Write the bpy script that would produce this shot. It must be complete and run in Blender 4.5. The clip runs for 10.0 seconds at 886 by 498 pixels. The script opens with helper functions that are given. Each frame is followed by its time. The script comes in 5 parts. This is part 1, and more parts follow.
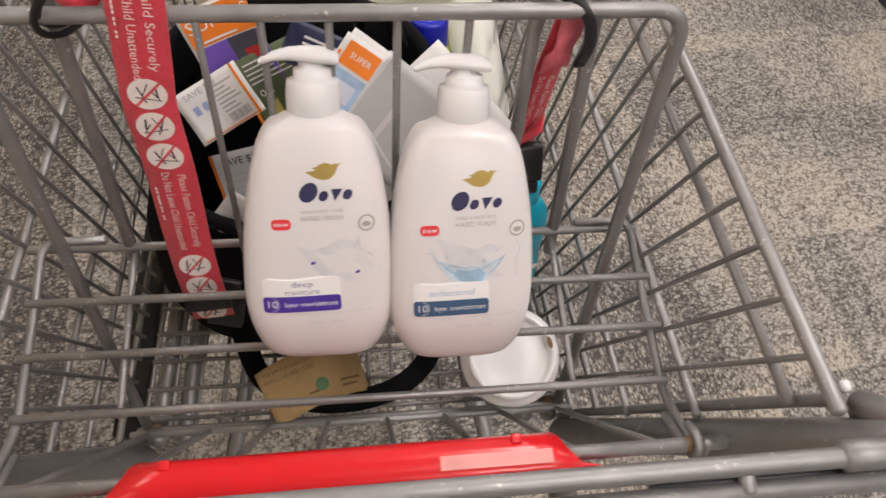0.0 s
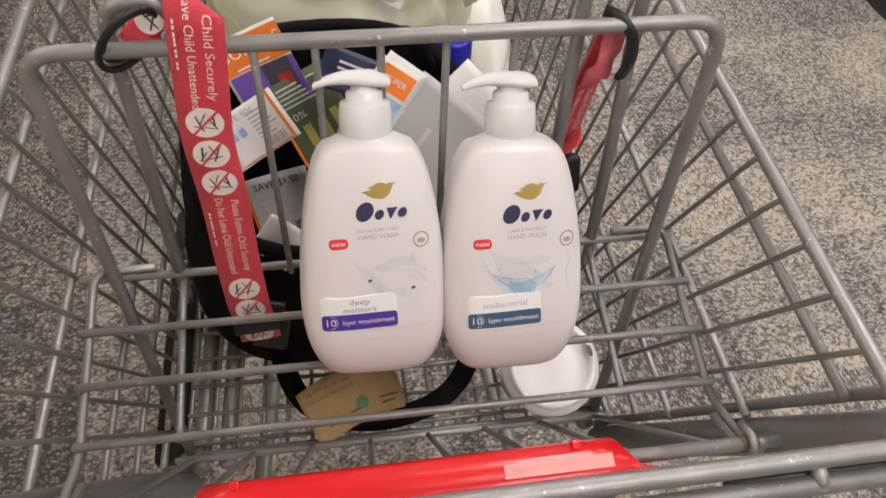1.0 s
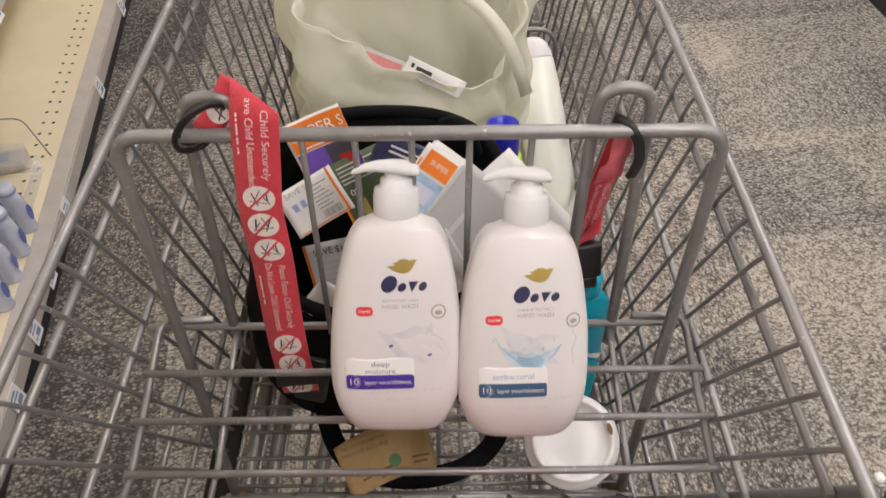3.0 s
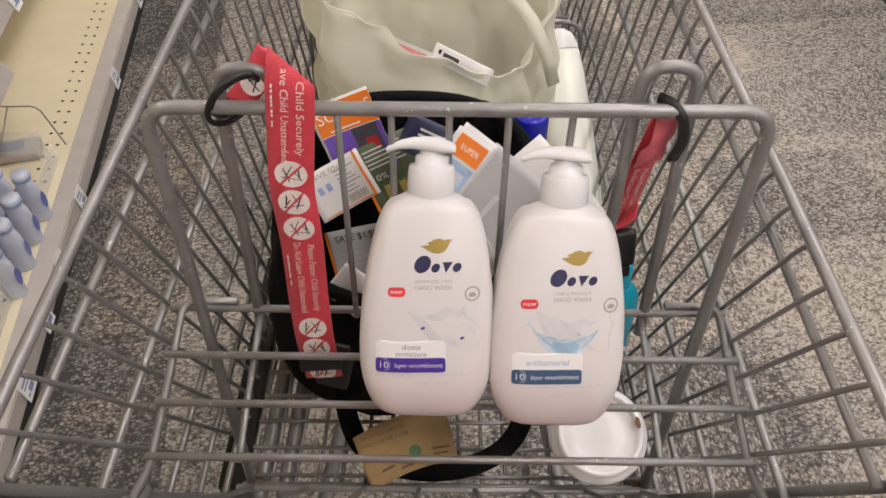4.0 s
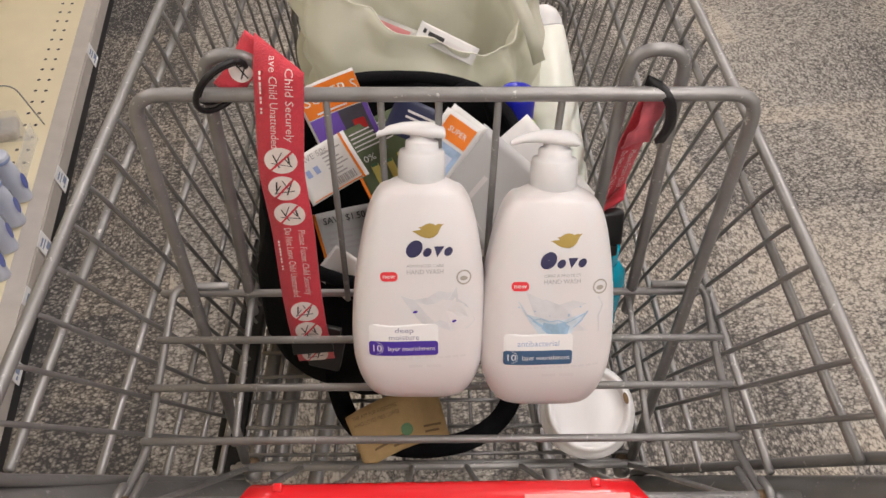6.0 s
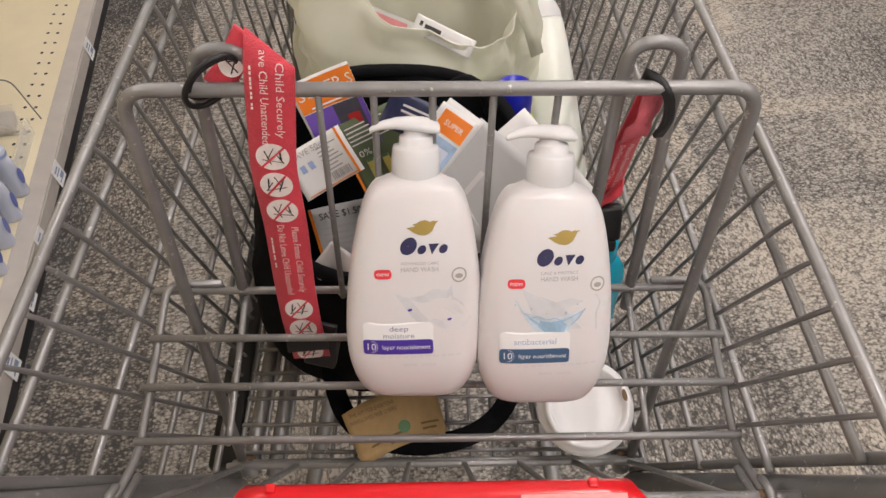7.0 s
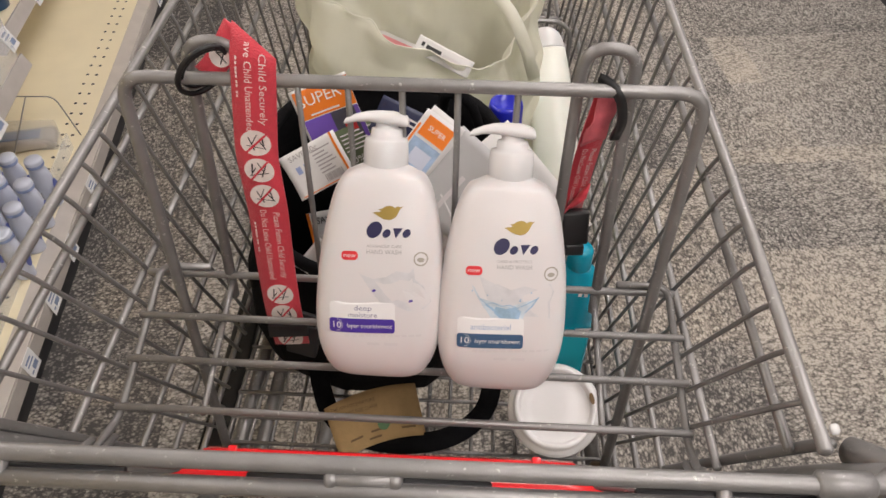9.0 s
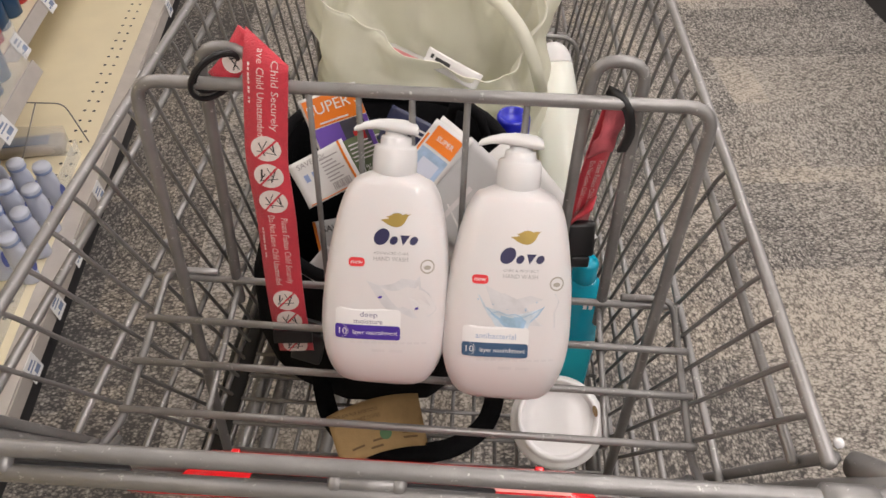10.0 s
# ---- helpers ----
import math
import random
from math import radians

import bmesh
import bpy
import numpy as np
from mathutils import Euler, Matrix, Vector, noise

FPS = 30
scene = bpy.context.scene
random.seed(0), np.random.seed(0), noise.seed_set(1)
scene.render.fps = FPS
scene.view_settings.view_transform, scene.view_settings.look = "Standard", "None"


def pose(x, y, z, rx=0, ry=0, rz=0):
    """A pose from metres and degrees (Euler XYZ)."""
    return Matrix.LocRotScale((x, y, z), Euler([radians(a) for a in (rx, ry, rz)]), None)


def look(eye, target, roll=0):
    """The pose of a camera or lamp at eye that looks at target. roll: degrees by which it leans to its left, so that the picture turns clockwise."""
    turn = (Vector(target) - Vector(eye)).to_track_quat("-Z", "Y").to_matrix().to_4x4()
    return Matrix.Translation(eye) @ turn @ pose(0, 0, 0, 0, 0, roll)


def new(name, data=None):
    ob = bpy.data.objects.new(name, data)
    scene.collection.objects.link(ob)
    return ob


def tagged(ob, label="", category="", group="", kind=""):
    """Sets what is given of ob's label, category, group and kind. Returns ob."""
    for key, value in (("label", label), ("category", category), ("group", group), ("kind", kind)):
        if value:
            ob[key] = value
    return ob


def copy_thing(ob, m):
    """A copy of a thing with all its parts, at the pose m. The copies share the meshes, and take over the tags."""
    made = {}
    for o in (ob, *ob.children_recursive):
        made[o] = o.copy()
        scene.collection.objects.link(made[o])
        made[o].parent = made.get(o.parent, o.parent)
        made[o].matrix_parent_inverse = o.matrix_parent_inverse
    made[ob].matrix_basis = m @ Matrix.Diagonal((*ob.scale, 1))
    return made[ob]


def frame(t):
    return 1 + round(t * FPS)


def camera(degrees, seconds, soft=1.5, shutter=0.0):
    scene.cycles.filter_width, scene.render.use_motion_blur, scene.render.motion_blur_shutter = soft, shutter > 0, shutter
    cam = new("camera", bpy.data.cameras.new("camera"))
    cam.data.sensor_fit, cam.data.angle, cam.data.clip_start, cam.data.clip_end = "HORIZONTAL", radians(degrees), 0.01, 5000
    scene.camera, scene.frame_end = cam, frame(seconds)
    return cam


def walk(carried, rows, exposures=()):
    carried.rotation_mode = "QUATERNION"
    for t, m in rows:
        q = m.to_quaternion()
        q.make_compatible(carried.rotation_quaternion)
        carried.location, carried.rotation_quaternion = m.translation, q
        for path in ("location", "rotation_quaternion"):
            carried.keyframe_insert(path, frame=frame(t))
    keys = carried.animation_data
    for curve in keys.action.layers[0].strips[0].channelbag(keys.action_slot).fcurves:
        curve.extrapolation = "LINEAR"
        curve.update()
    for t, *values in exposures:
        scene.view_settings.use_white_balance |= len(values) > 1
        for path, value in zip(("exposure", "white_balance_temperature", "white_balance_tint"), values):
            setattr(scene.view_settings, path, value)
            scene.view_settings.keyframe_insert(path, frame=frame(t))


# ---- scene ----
cam = camera(61.3, 10.0, shutter=0.5)
PATH = [
    (0, (0.0077, -0.2465, 1.2606), (0.0632, 0.0375, 0.8528), 6.70),
    (0.5, (-0.0274, -0.2448, 1.2593), (0.0382, 0.0363, 0.8510), 6.02),
    (1, (-0.0277, -0.2504, 1.2657), (0.0311, 0.0429, 0.8650), 4.53),
    (1.5, (-0.0070, -0.2540, 1.2717), (0.0418, 0.0467, 0.8752), 3.31),
    (2, (-0.0131, -0.2736, 1.2709), (0.0142, 0.0346, 0.8781), 2.69),
    (2.5, (-0.0186, -0.2885, 1.3030), (-0.0059, 0.0328, 0.9201), 1.31),
    (3, (0.0116, -0.2796, 1.3093), (0.0158, 0.0519, 0.9351), 0.01),
    (3.2, (0.0100, -0.2700, 1.3152), (0.0122, 0.0612, 0.9406), -0.21),
    (4.3, (-0.0103, -0.2852, 1.2840), (-0.0096, 0.0486, 0.9118), 1.00),
    (4.5, (0.0109, -0.2731, 1.2928), (0.0130, 0.0585, 0.9185), 0.93),
    (5, (0.0045, -0.2807, 1.2979), (0.0102, 0.0459, 0.9194), 1.20),
    (6.5, (-0.0157, -0.2767, 1.2976), (-0.0030, 0.0400, 0.9109), 1.39),
    (7, (-0.0083, -0.2721, 1.2938), (0.0025, 0.0434, 0.9060), 1.15),
    (7.5, (0.0002, -0.2864, 1.2992), (0.0069, 0.0304, 0.9125), 0.90),
    (8, (0.0087, -0.2938, 1.3039), (0.0098, 0.0279, 0.9211), 0.70),
    (8.5, (0.0163, -0.3199, 1.3271), (0.0106, 0.0083, 0.9500), 0.59),
    (9, (0.0404, -0.3230, 1.2934), (0.0277, 0.0150, 0.9253), 0.82),
    (9.5, (0.0492, -0.3240, 1.2888), (0.0332, 0.0182, 0.9247), 1.14),
    (10, (0.0379, -0.3286, 1.2921), (0.0229, 0.0167, 0.9308), 1.66),
]
walk(cam, [(t, look(eye, target, roll)) for t, eye, target, roll in PATH])

# ---- world and light: even fluorescent light of a shop ----
world = bpy.data.worlds.new("world")
scene.world = world
world.use_nodes = True
world.node_tree.nodes["Background"].inputs[0].default_value = (1.0, 0.97, 0.93, 1)
world.node_tree.nodes["Background"].inputs[1].default_value = 0.05
scene.view_settings.exposure = 0.0

CEILING = 3.3
# Assumed lamps, out of view; rows and power set to suit the brightness
LAMPS = [(x, y) for x in (-2.4, 0.8, 3.2) for y in (-3.2, -0.7, 1.8, 4.3)]
for lx, ly in LAMPS:
    lamp = bpy.data.lights.new("ceiling_lamp", "AREA")
    lamp.shape, lamp.size, lamp.size_y, lamp.energy, lamp.color = "RECTANGLE", 0.55, 1.15, 26, (1.0, 0.91, 0.903)
    new("ceiling_lamp", lamp).matrix_world = pose(lx, ly, CEILING - 0.06)


# ---- materials ----
def material(name, color, rough=0.5, metal=0.0, vary=0.08, scale=40.0, bump=0.0, bump_scale=200.0, sub=0.0, coat=0.0, spread=0.0, trans=0.0, alpha=1.0):
    m = bpy.data.materials.new(name)
    m.use_nodes = True
    nt = m.node_tree
    b = nt.nodes["Principled BSDF"]
    b.inputs["Roughness"].default_value, b.inputs["Metallic"].default_value = rough, metal
    b.inputs["Coat Weight"].default_value = coat
    b.inputs["Transmission Weight"].default_value = trans
    b.inputs["Alpha"].default_value = alpha
    if sub:
        b.inputs["Subsurface Weight"].default_value = sub
        b.inputs["Subsurface Radius"].default_value = (0.012, 0.009, 0.008)
        b.inputs["Subsurface Scale"].default_value = 0.6
    co = nt.nodes.new("ShaderNodeTexCoord")
    n1 = nt.nodes.new("ShaderNodeTexNoise")
    n1.inputs["Scale"].default_value, n1.inputs["Detail"].default_value = scale, 6
    n2 = nt.nodes.new("ShaderNodeTexNoise")
    n2.inputs["Scale"].default_value, n2.inputs["Detail"].default_value = scale * 0.12, 3
    add = nt.nodes.new("ShaderNodeMath")
    add.operation = "ADD"
    ramp = nt.nodes.new("ShaderNodeMapRange")
    ramp.inputs["From Min"].default_value, ramp.inputs["From Max"].default_value = 0.6, 1.4
    ramp.inputs["To Min"].default_value, ramp.inputs["To Max"].default_value = 1 - vary, 1 + vary
    mul = nt.nodes.new("ShaderNodeVectorMath")
    mul.operation = "SCALE"
    mul.inputs[0].default_value = color
    nt.links.new(co.outputs["Object"], n1.inputs["Vector"])
    nt.links.new(co.outputs["Object"], n2.inputs["Vector"])
    nt.links.new(n1.outputs["Fac"], add.inputs[0])
    nt.links.new(n2.outputs["Fac"], add.inputs[1])
    nt.links.new(add.outputs[0], ramp.inputs["Value"])
    last = ramp.outputs["Result"]
    if spread:
        info = nt.nodes.new("ShaderNodeObjectInfo")
        r2 = nt.nodes.new("ShaderNodeMapRange")
        r2.inputs["To Min"].default_value, r2.inputs["To Max"].default_value = 1 - spread, 1 + spread
        m2 = nt.nodes.new("ShaderNodeMath")
        m2.operation = "MULTIPLY"
        nt.links.new(info.outputs["Random"], r2.inputs["Value"])
        nt.links.new(last, m2.inputs[0])
        nt.links.new(r2.outputs["Result"], m2.inputs[1])
        last = m2.outputs[0]
    nt.links.new(last, mul.inputs["Scale"])
    nt.links.new(mul.outputs["Vector"], b.inputs["Base Color"])
    if bump:
        nb = nt.nodes.new("ShaderNodeTexNoise")
        nb.inputs["Scale"].default_value, nb.inputs["Detail"].default_value = bump_scale, 4
        bp = nt.nodes.new("ShaderNodeBump")
        bp.inputs["Strength"].default_value, bp.inputs["Distance"].default_value = bump, 0.002
        nt.links.new(co.outputs["Object"], nb.inputs["Vector"])
        nt.links.new(nb.outputs["Fac"], bp.inputs["Height"])
        nt.links.new(bp.outputs["Normal"], b.inputs["Normal"])
    return m


def carpet_material(name="carpet", lift=0.0):
    """Loop-pile carpet: salt-and-pepper loops in ribs, in soft-edged blocks of grey and beige."""
    m = bpy.data.materials.new(name)
    m.use_nodes = True
    nt = m.node_tree
    N, L = nt.nodes, nt.links
    b = N["Principled BSDF"]
    b.inputs["Roughness"].default_value = 0.95
    b.inputs["Specular IOR Level"].default_value = 0.1

    def math_node(op, a, c, d=None):
        n = N.new("ShaderNodeMath")
        n.operation = op
        for i, v in enumerate((a, c, d)):
            if v is None:
                continue
            if isinstance(v, (int, float)):
                n.inputs[i].default_value = v
            else:
                L.new(v, n.inputs[i])
        return n.outputs[0]

    def noise_node(vec, scale, detail, rough=0.5):
        n = N.new("ShaderNodeTexNoise")
        n.inputs["Scale"].default_value, n.inputs["Detail"].default_value, n.inputs["Roughness"].default_value = scale, detail, rough
        L.new(vec, n.inputs["Vector"])
        return n.outputs["Fac"]

    geo = N.new("ShaderNodeNewGeometry")
    stretch = N.new("ShaderNodeMapping")
    stretch.inputs["Rotation"].default_value = (0, 0, radians(-7.4))
    L.new(geo.outputs["Position"], stretch.inputs["Vector"])
    ribs = N.new("ShaderNodeMapping")
    ribs.inputs["Scale"].default_value = (1.0, 0.7, 1.0)
    L.new(stretch.outputs["Vector"], ribs.inputs["Vector"])
    cross = N.new("ShaderNodeMapping")
    cross.inputs["Scale"].default_value = (0.7, 1.0, 1.0)
    L.new(stretch.outputs["Vector"], cross.inputs["Vector"])
    mid = noise_node(ribs.outputs["Vector"], 38, 4, 0.6)
    broad = noise_node(stretch.outputs["Vector"], 3.0, 3)
    # blocks: the place, shaken a little, is snapped to a grid of rectangles
    shake = N.new("ShaderNodeTexNoise")
    shake.inputs["Scale"].default_value = 130
    L.new(stretch.outputs["Vector"], shake.inputs["Vector"])
    jit = N.new("ShaderNodeVectorMath")
    jit.operation = "MULTIPLY_ADD"
    jit.inputs[1].default_value = (0.022, 0.035, 0)
    L.new(shake.outputs["Color"], jit.inputs[0])
    L.new(stretch.outputs["Vector"], jit.inputs[2])

    def blocks(size, off):
        add = N.new("ShaderNodeVectorMath")
        add.inputs[1].default_value = off
        L.new(jit.outputs["Vector"], add.inputs[0])
        snap = N.new("ShaderNodeVectorMath")
        snap.operation = "SNAP"
        snap.inputs[1].default_value = size
        L.new(add.outputs["Vector"], snap.inputs[0])
        w = N.new("ShaderNodeTexWhiteNoise")
        L.new(snap.outputs["Vector"], w.inputs["Vector"])
        return w.outputs["Value"]

    b1 = blocks((0.21, 0.305, 9.0), (0.03, 0.1, 4.0))
    b2 = blocks((0.42, 0.152, 9.0), (0.13, 0.04, 4.0))
    b3 = blocks((0.305, 0.305, 9.0), (0.21, 0.02, 4.0))
    # quarter-turned fields: the ribs of some run across those of their neighbours
    turned = math_node("GREATER_THAN", b3, 0.5)

    def loops(vec):
        """Rows of yarn loops: bright tops, dark gaps, each loop with its own tone."""
        n = N.new("ShaderNodeTexVoronoi")
        n.inputs["Scale"].default_value, n.inputs["Randomness"].default_value = 190, 1.0
        L.new(vec, n.inputs["Vector"])
        own = N.new("ShaderNodeSeparateColor")
        L.new(n.outputs["Color"], own.inputs["Color"])
        up = math_node("MULTIPLY_ADD", n.outputs["Distance"], -0.26, 0.623)
        up = math_node("ADD", up, math_node("MULTIPLY_ADD", own.outputs[0], 0.22, -0.11))
        return math_node("ADD", up, math_node("MULTIPLY_ADD", noise_node(vec, 250, 3, 0.65), 0.45, -0.225))

    one, two = loops(ribs.outputs["Vector"]), loops(cross.outputs["Vector"])
    fine = math_node("ADD", one, math_node("MULTIPLY", turned, math_node("SUBTRACT", two, one)))
    tone = math_node("ADD", math_node("MULTIPLY", b1, 0.085), math_node("MULTIPLY", b2, 0.060))
    tone = math_node("ADD", tone, math_node("MULTIPLY_ADD", broad, 0.10, -0.131))
    grain = math_node("ADD", math_node("MULTIPLY", fine, 0.92), math_node("MULTIPLY", mid, 0.08))
    value = math_node("ADD", math_node("ADD", grain, tone), lift)
    ramp = N.new("ShaderNodeValToRGB")
    ramp.color_ramp.elements[0].position, ramp.color_ramp.elements[0].color = 0.37, (0.085, 0.081, 0.078, 1)
    ramp.color_ramp.elements[1].position, ramp.color_ramp.elements[1].color = 0.65, (0.49, 0.46, 0.42, 1)
    mid_stop = ramp.color_ramp.elements.new(0.50)
    mid_stop.color = (0.238, 0.221, 0.201, 1)
    L.new(value, ramp.inputs["Fac"])
    tint = N.new("ShaderNodeMix")
    tint.data_type = "RGBA"
    tint.inputs[6].default_value, tint.inputs[7].default_value = (0.97, 0.97, 0.975, 1), (1.09, 1.04, 0.97, 1)
    L.new(math_node("MULTIPLY", b1, math_node("ADD", b2, 0.2)), tint.inputs[0])
    pile_tone = N.new("ShaderNodeVectorMath")
    pile_tone.operation = "MULTIPLY"
    L.new(ramp.outputs["Color"], pile_tone.inputs[0])
    L.new(tint.outputs[2], pile_tone.inputs[1])
    L.new(pile_tone.outputs["Vector"], b.inputs["Base Color"])
    bp = N.new("ShaderNodeBump")
    bp.inputs["Strength"].default_value, bp.inputs["Distance"].default_value = 0.7, 0.004
    L.new(fine, bp.inputs["Height"])
    L.new(bp.outputs["Normal"], b.inputs["Normal"])
    return m


CARPET = carpet_material(lift=-0.010)
# Shade by the left shelf and brighter light to the right, as carpet colour.
CARPET_SHADED = carpet_material("shaded_carpet", -0.058)
CARPET_LIT = carpet_material("lit_carpet", 0.046)
CARPET_PALE = carpet_material("pale_carpet", 0.062)
STEEL = material("grey_coated_steel", (0.27, 0.262, 0.257), 0.42, 0.5, 0.2, 60, 0.12, 500, spread=0.08)
STEEL_DARK = material("grey_painted_steel", (0.205, 0.199, 0.195), 0.42, 0.35, 0.15, 50, 0.1, 400)


def scuffed(m, light, amount, scale):
    """Small bright scuffs and specks worn through the coat."""
    nt = m.node_tree
    b = nt.nodes["Principled BSDF"]
    old = b.inputs["Base Color"].links[0].from_socket
    geo = nt.nodes.new("ShaderNodeNewGeometry")
    n = nt.nodes.new("ShaderNodeTexNoise")
    n.inputs["Scale"].default_value, n.inputs["Detail"].default_value, n.inputs["Roughness"].default_value = scale, 3, 0.7
    r = nt.nodes.new("ShaderNodeMapRange")
    r.inputs["From Min"].default_value, r.inputs["From Max"].default_value = 0.64, 0.70
    r.inputs["To Max"].default_value = amount
    mix = nt.nodes.new("ShaderNodeMix")
    mix.data_type = "RGBA"
    mix.inputs[7].default_value = (*light, 1)
    nt.links.new(geo.outputs["Position"], n.inputs["Vector"])
    nt.links.new(n.outputs["Fac"], r.inputs["Value"])
    nt.links.new(r.outputs["Result"], mix.inputs[0])
    nt.links.new(old, mix.inputs[6])
    nt.links.new(mix.outputs[2], b.inputs["Base Color"])


scuffed(STEEL, (0.62, 0.60, 0.58), 0.75, 170)
scuffed(STEEL_DARK, (0.50, 0.48, 0.46), 0.6, 130)
RUST = material("rusty_steel", (0.14, 0.09, 0.05), 0.8, 0.2, 0.4, 90, 0.4, 300)
RED_PLASTIC = material("red_plastic", (0.68, 0.012, 0.018), 0.26, 0, 0.05, 30, coat=0.2)
WHITE_PLASTIC = material("white_bottle_plastic", (0.70, 0.67, 0.665), 0.30, 0, 0.012, 20, sub=0.35)
PUMP_PLASTIC = material("white_pump_plastic", (0.74, 0.73, 0.73), 0.25, 0, 0.01, 20, sub=0.15)
NAVY = material("navy_ink", (0.018, 0.016, 0.07), 0.4, vary=0.05)
PURPLE = material("purple_ink", (0.065, 0.03, 0.30), 0.35, vary=0.04)
SLATE = material("slate_blue_ink", (0.045, 0.10, 0.19), 0.35, vary=0.04)
GOLD = material("gold_foil", (0.36, 0.25, 0.06), 0.4, 0.4, 0.12, 120)
SEAL_INK = material("grey_gold_ink", (0.38, 0.35, 0.30), 0.45, 0.2)
LABEL_INK = material("violet_grey_ink", (0.22, 0.20, 0.30), 0.5)
BLUE_INK = material("pale_blue_ink", (0.34, 0.42, 0.58), 0.5)
CAP_BLUE = material("pale_blue_cap", (0.30, 0.38, 0.62), 0.35)
GREY_INK = material("grey_ink", (0.36, 0.34, 0.34), 0.5, vary=0.05)
PALE_INK = material("pale_ink", (0.66, 0.63, 0.63), 0.5, vary=0.05)
RED_INK = material("red_ink", (0.75, 0.04, 0.05), 0.4, vary=0.04)
WHITE_INK = material("white_ink", (0.80, 0.79, 0.78), 0.4, vary=0.02)
DEEP_SPLASH = material("deeper_blue_splash_ink", (0.36, 0.53, 0.69), 0.35, vary=0.3, scale=150)
BLUE_SPLASH = material("blue_splash_ink", (0.60, 0.68, 0.74), 0.35, vary=0.3, scale=150)
MILK_SPLASH = material("milk_splash_ink", (0.645, 0.635, 0.645), 0.35, vary=0.12, scale=150)
WEBBING = material("red_webbing", (0.66, 0.048, 0.074), 0.62, 0, 0.12, 300, 0.5, 900)
_w = WEBBING.node_tree.nodes["Principled BSDF"]
_w.inputs["Sheen Weight"].default_value, _w.inputs["Sheen Roughness"].default_value = 0.25, 0.4
_w.inputs["Sheen Tint"].default_value = (1.0, 0.75, 0.75, 1)
BELT_PINK = material("lighter_pink_webbing", (0.62, 0.13, 0.16), 0.6, 0, 0.2, 120, 0.4, 600)
PALE_PATCH = material("pale_pink_patch", (0.72, 0.30, 0.28), 0.4, 0, 0.2, 60)
BELT_WHITE = material("belt_print", (0.85, 0.68, 0.66), 0.6, 0, 0.1, 300)
BELT_DISC = material("belt_disc_print", (0.80, 0.72, 0.68), 0.6, 0, 0.1, 300)
BLACK_INK = material("black_ink", (0.03, 0.03, 0.03), 0.5)
BLACK_PLASTIC = material("black_plastic", (0.012, 0.012, 0.013), 0.45, 0, 0.1, 60)
BLACK_CLOTH = material("black_fabric", (0.006, 0.006, 0.007), 0.95, 0, 0.3, 200, 0.6, 700)
BLACK_CLOTH.node_tree.nodes["Principled BSDF"].inputs["Specular IOR Level"].default_value = 0.15
PAPER = material("white_paper", (0.70, 0.69, 0.675), 0.7, 0, 0.03, 60)
ENVELOPE = material("grey_white_paper", (0.50, 0.50, 0.50), 0.55, 0, 0.05, 40)
ORANGE = material("orange_print", (0.85, 0.22, 0.02), 0.4, 0, 0.05, 60)
VIOLET = material("violet_print", (0.17, 0.09, 0.45), 0.4, 0, 0.08, 60)
DARK_PRINT = material("dark_grey_print", (0.07, 0.07, 0.09), 0.4, 0, 0.2, 90)
GREEN_PRINT = material("olive_green_print", (0.10, 0.13, 0.065), 0.45, 0, 0.15, 90)
NAVY_PRINT = material("navy_print", (0.02, 0.025, 0.07), 0.4, 0, 0.15, 90)
YELLOW_PRINT = material("yellow_print", (0.55, 0.47, 0.12), 0.45, 0, 0.15, 90)
SKY_PRINT = material("pale_blue_print", (0.35, 0.48, 0.66), 0.45, 0, 0.3, 120)
CARD = material("brown_cardboard", (0.38, 0.25, 0.11), 0.8, 0, 0.12, 150, 0.2, 500)
CARD_INK = material("dark_brown_ink", (0.16, 0.10, 0.045), 0.8)
GREEN_INK = material("green_ink", (0.10, 0.20, 0.10), 0.8)
CUP_WHITE = material("white_cup_plastic", (0.80, 0.79, 0.785), 0.35, 0, 0.02, 40)
TEAL = material("teal_plastic", (0.0, 0.28, 0.40), 0.25, 0, 0.06, 30)
TEAL_LIGHT = material("cyan_label", (0.01, 0.42, 0.52), 0.3, 0, 0.06, 30)
BLUE_CAP = material("blue_cap_plastic", (0.015, 0.02, 0.42), 0.3)
LIME = material("lime_label", (0.42, 0.65, 0.04), 0.4)
BAG_FILM = material("cream_bag_film", (0.86, 0.845, 0.75), 0.36, 0, 0.06, 14, 0.25, 60)
_nt = BAG_FILM.node_tree
_thin, _mix = _nt.nodes.new("ShaderNodeBsdfTranslucent"), _nt.nodes.new("ShaderNodeMixShader")
_thin.inputs["Color"].default_value = (0.92, 0.92, 0.83, 1)
_mix.inputs[0].default_value = 0.48
_nt.links.new(_nt.nodes["Principled BSDF"].outputs[0], _mix.inputs[1])
_nt.links.new(_thin.outputs[0], _mix.inputs[2])
_nt.links.new(_mix.outputs[0], _nt.nodes["Material Output"].inputs["Surface"])
PINK_PRINT = material("pink_print", (0.75, 0.28, 0.30), 0.5, 0, 0.15, 60)
PALE_BOTTLE = material("pale_lotion_plastic", (0.86, 0.87, 0.80), 0.3, 0, 0.03, 20, sub=0.2)
SHELF_CREAM = material("cream_shelf_paint", (0.85, 0.765, 0.56), 0.45, 0, 0.06, 12)
SHELF_GREY = material("grey_shelf_edge", (0.52, 0.48, 0.445), 0.45, 0.1, 0.12, 25)
SHELF_DARK = material("dark_shelf_base", (0.035, 0.035, 0.038), 0.45, 0.1, 0.15, 25)
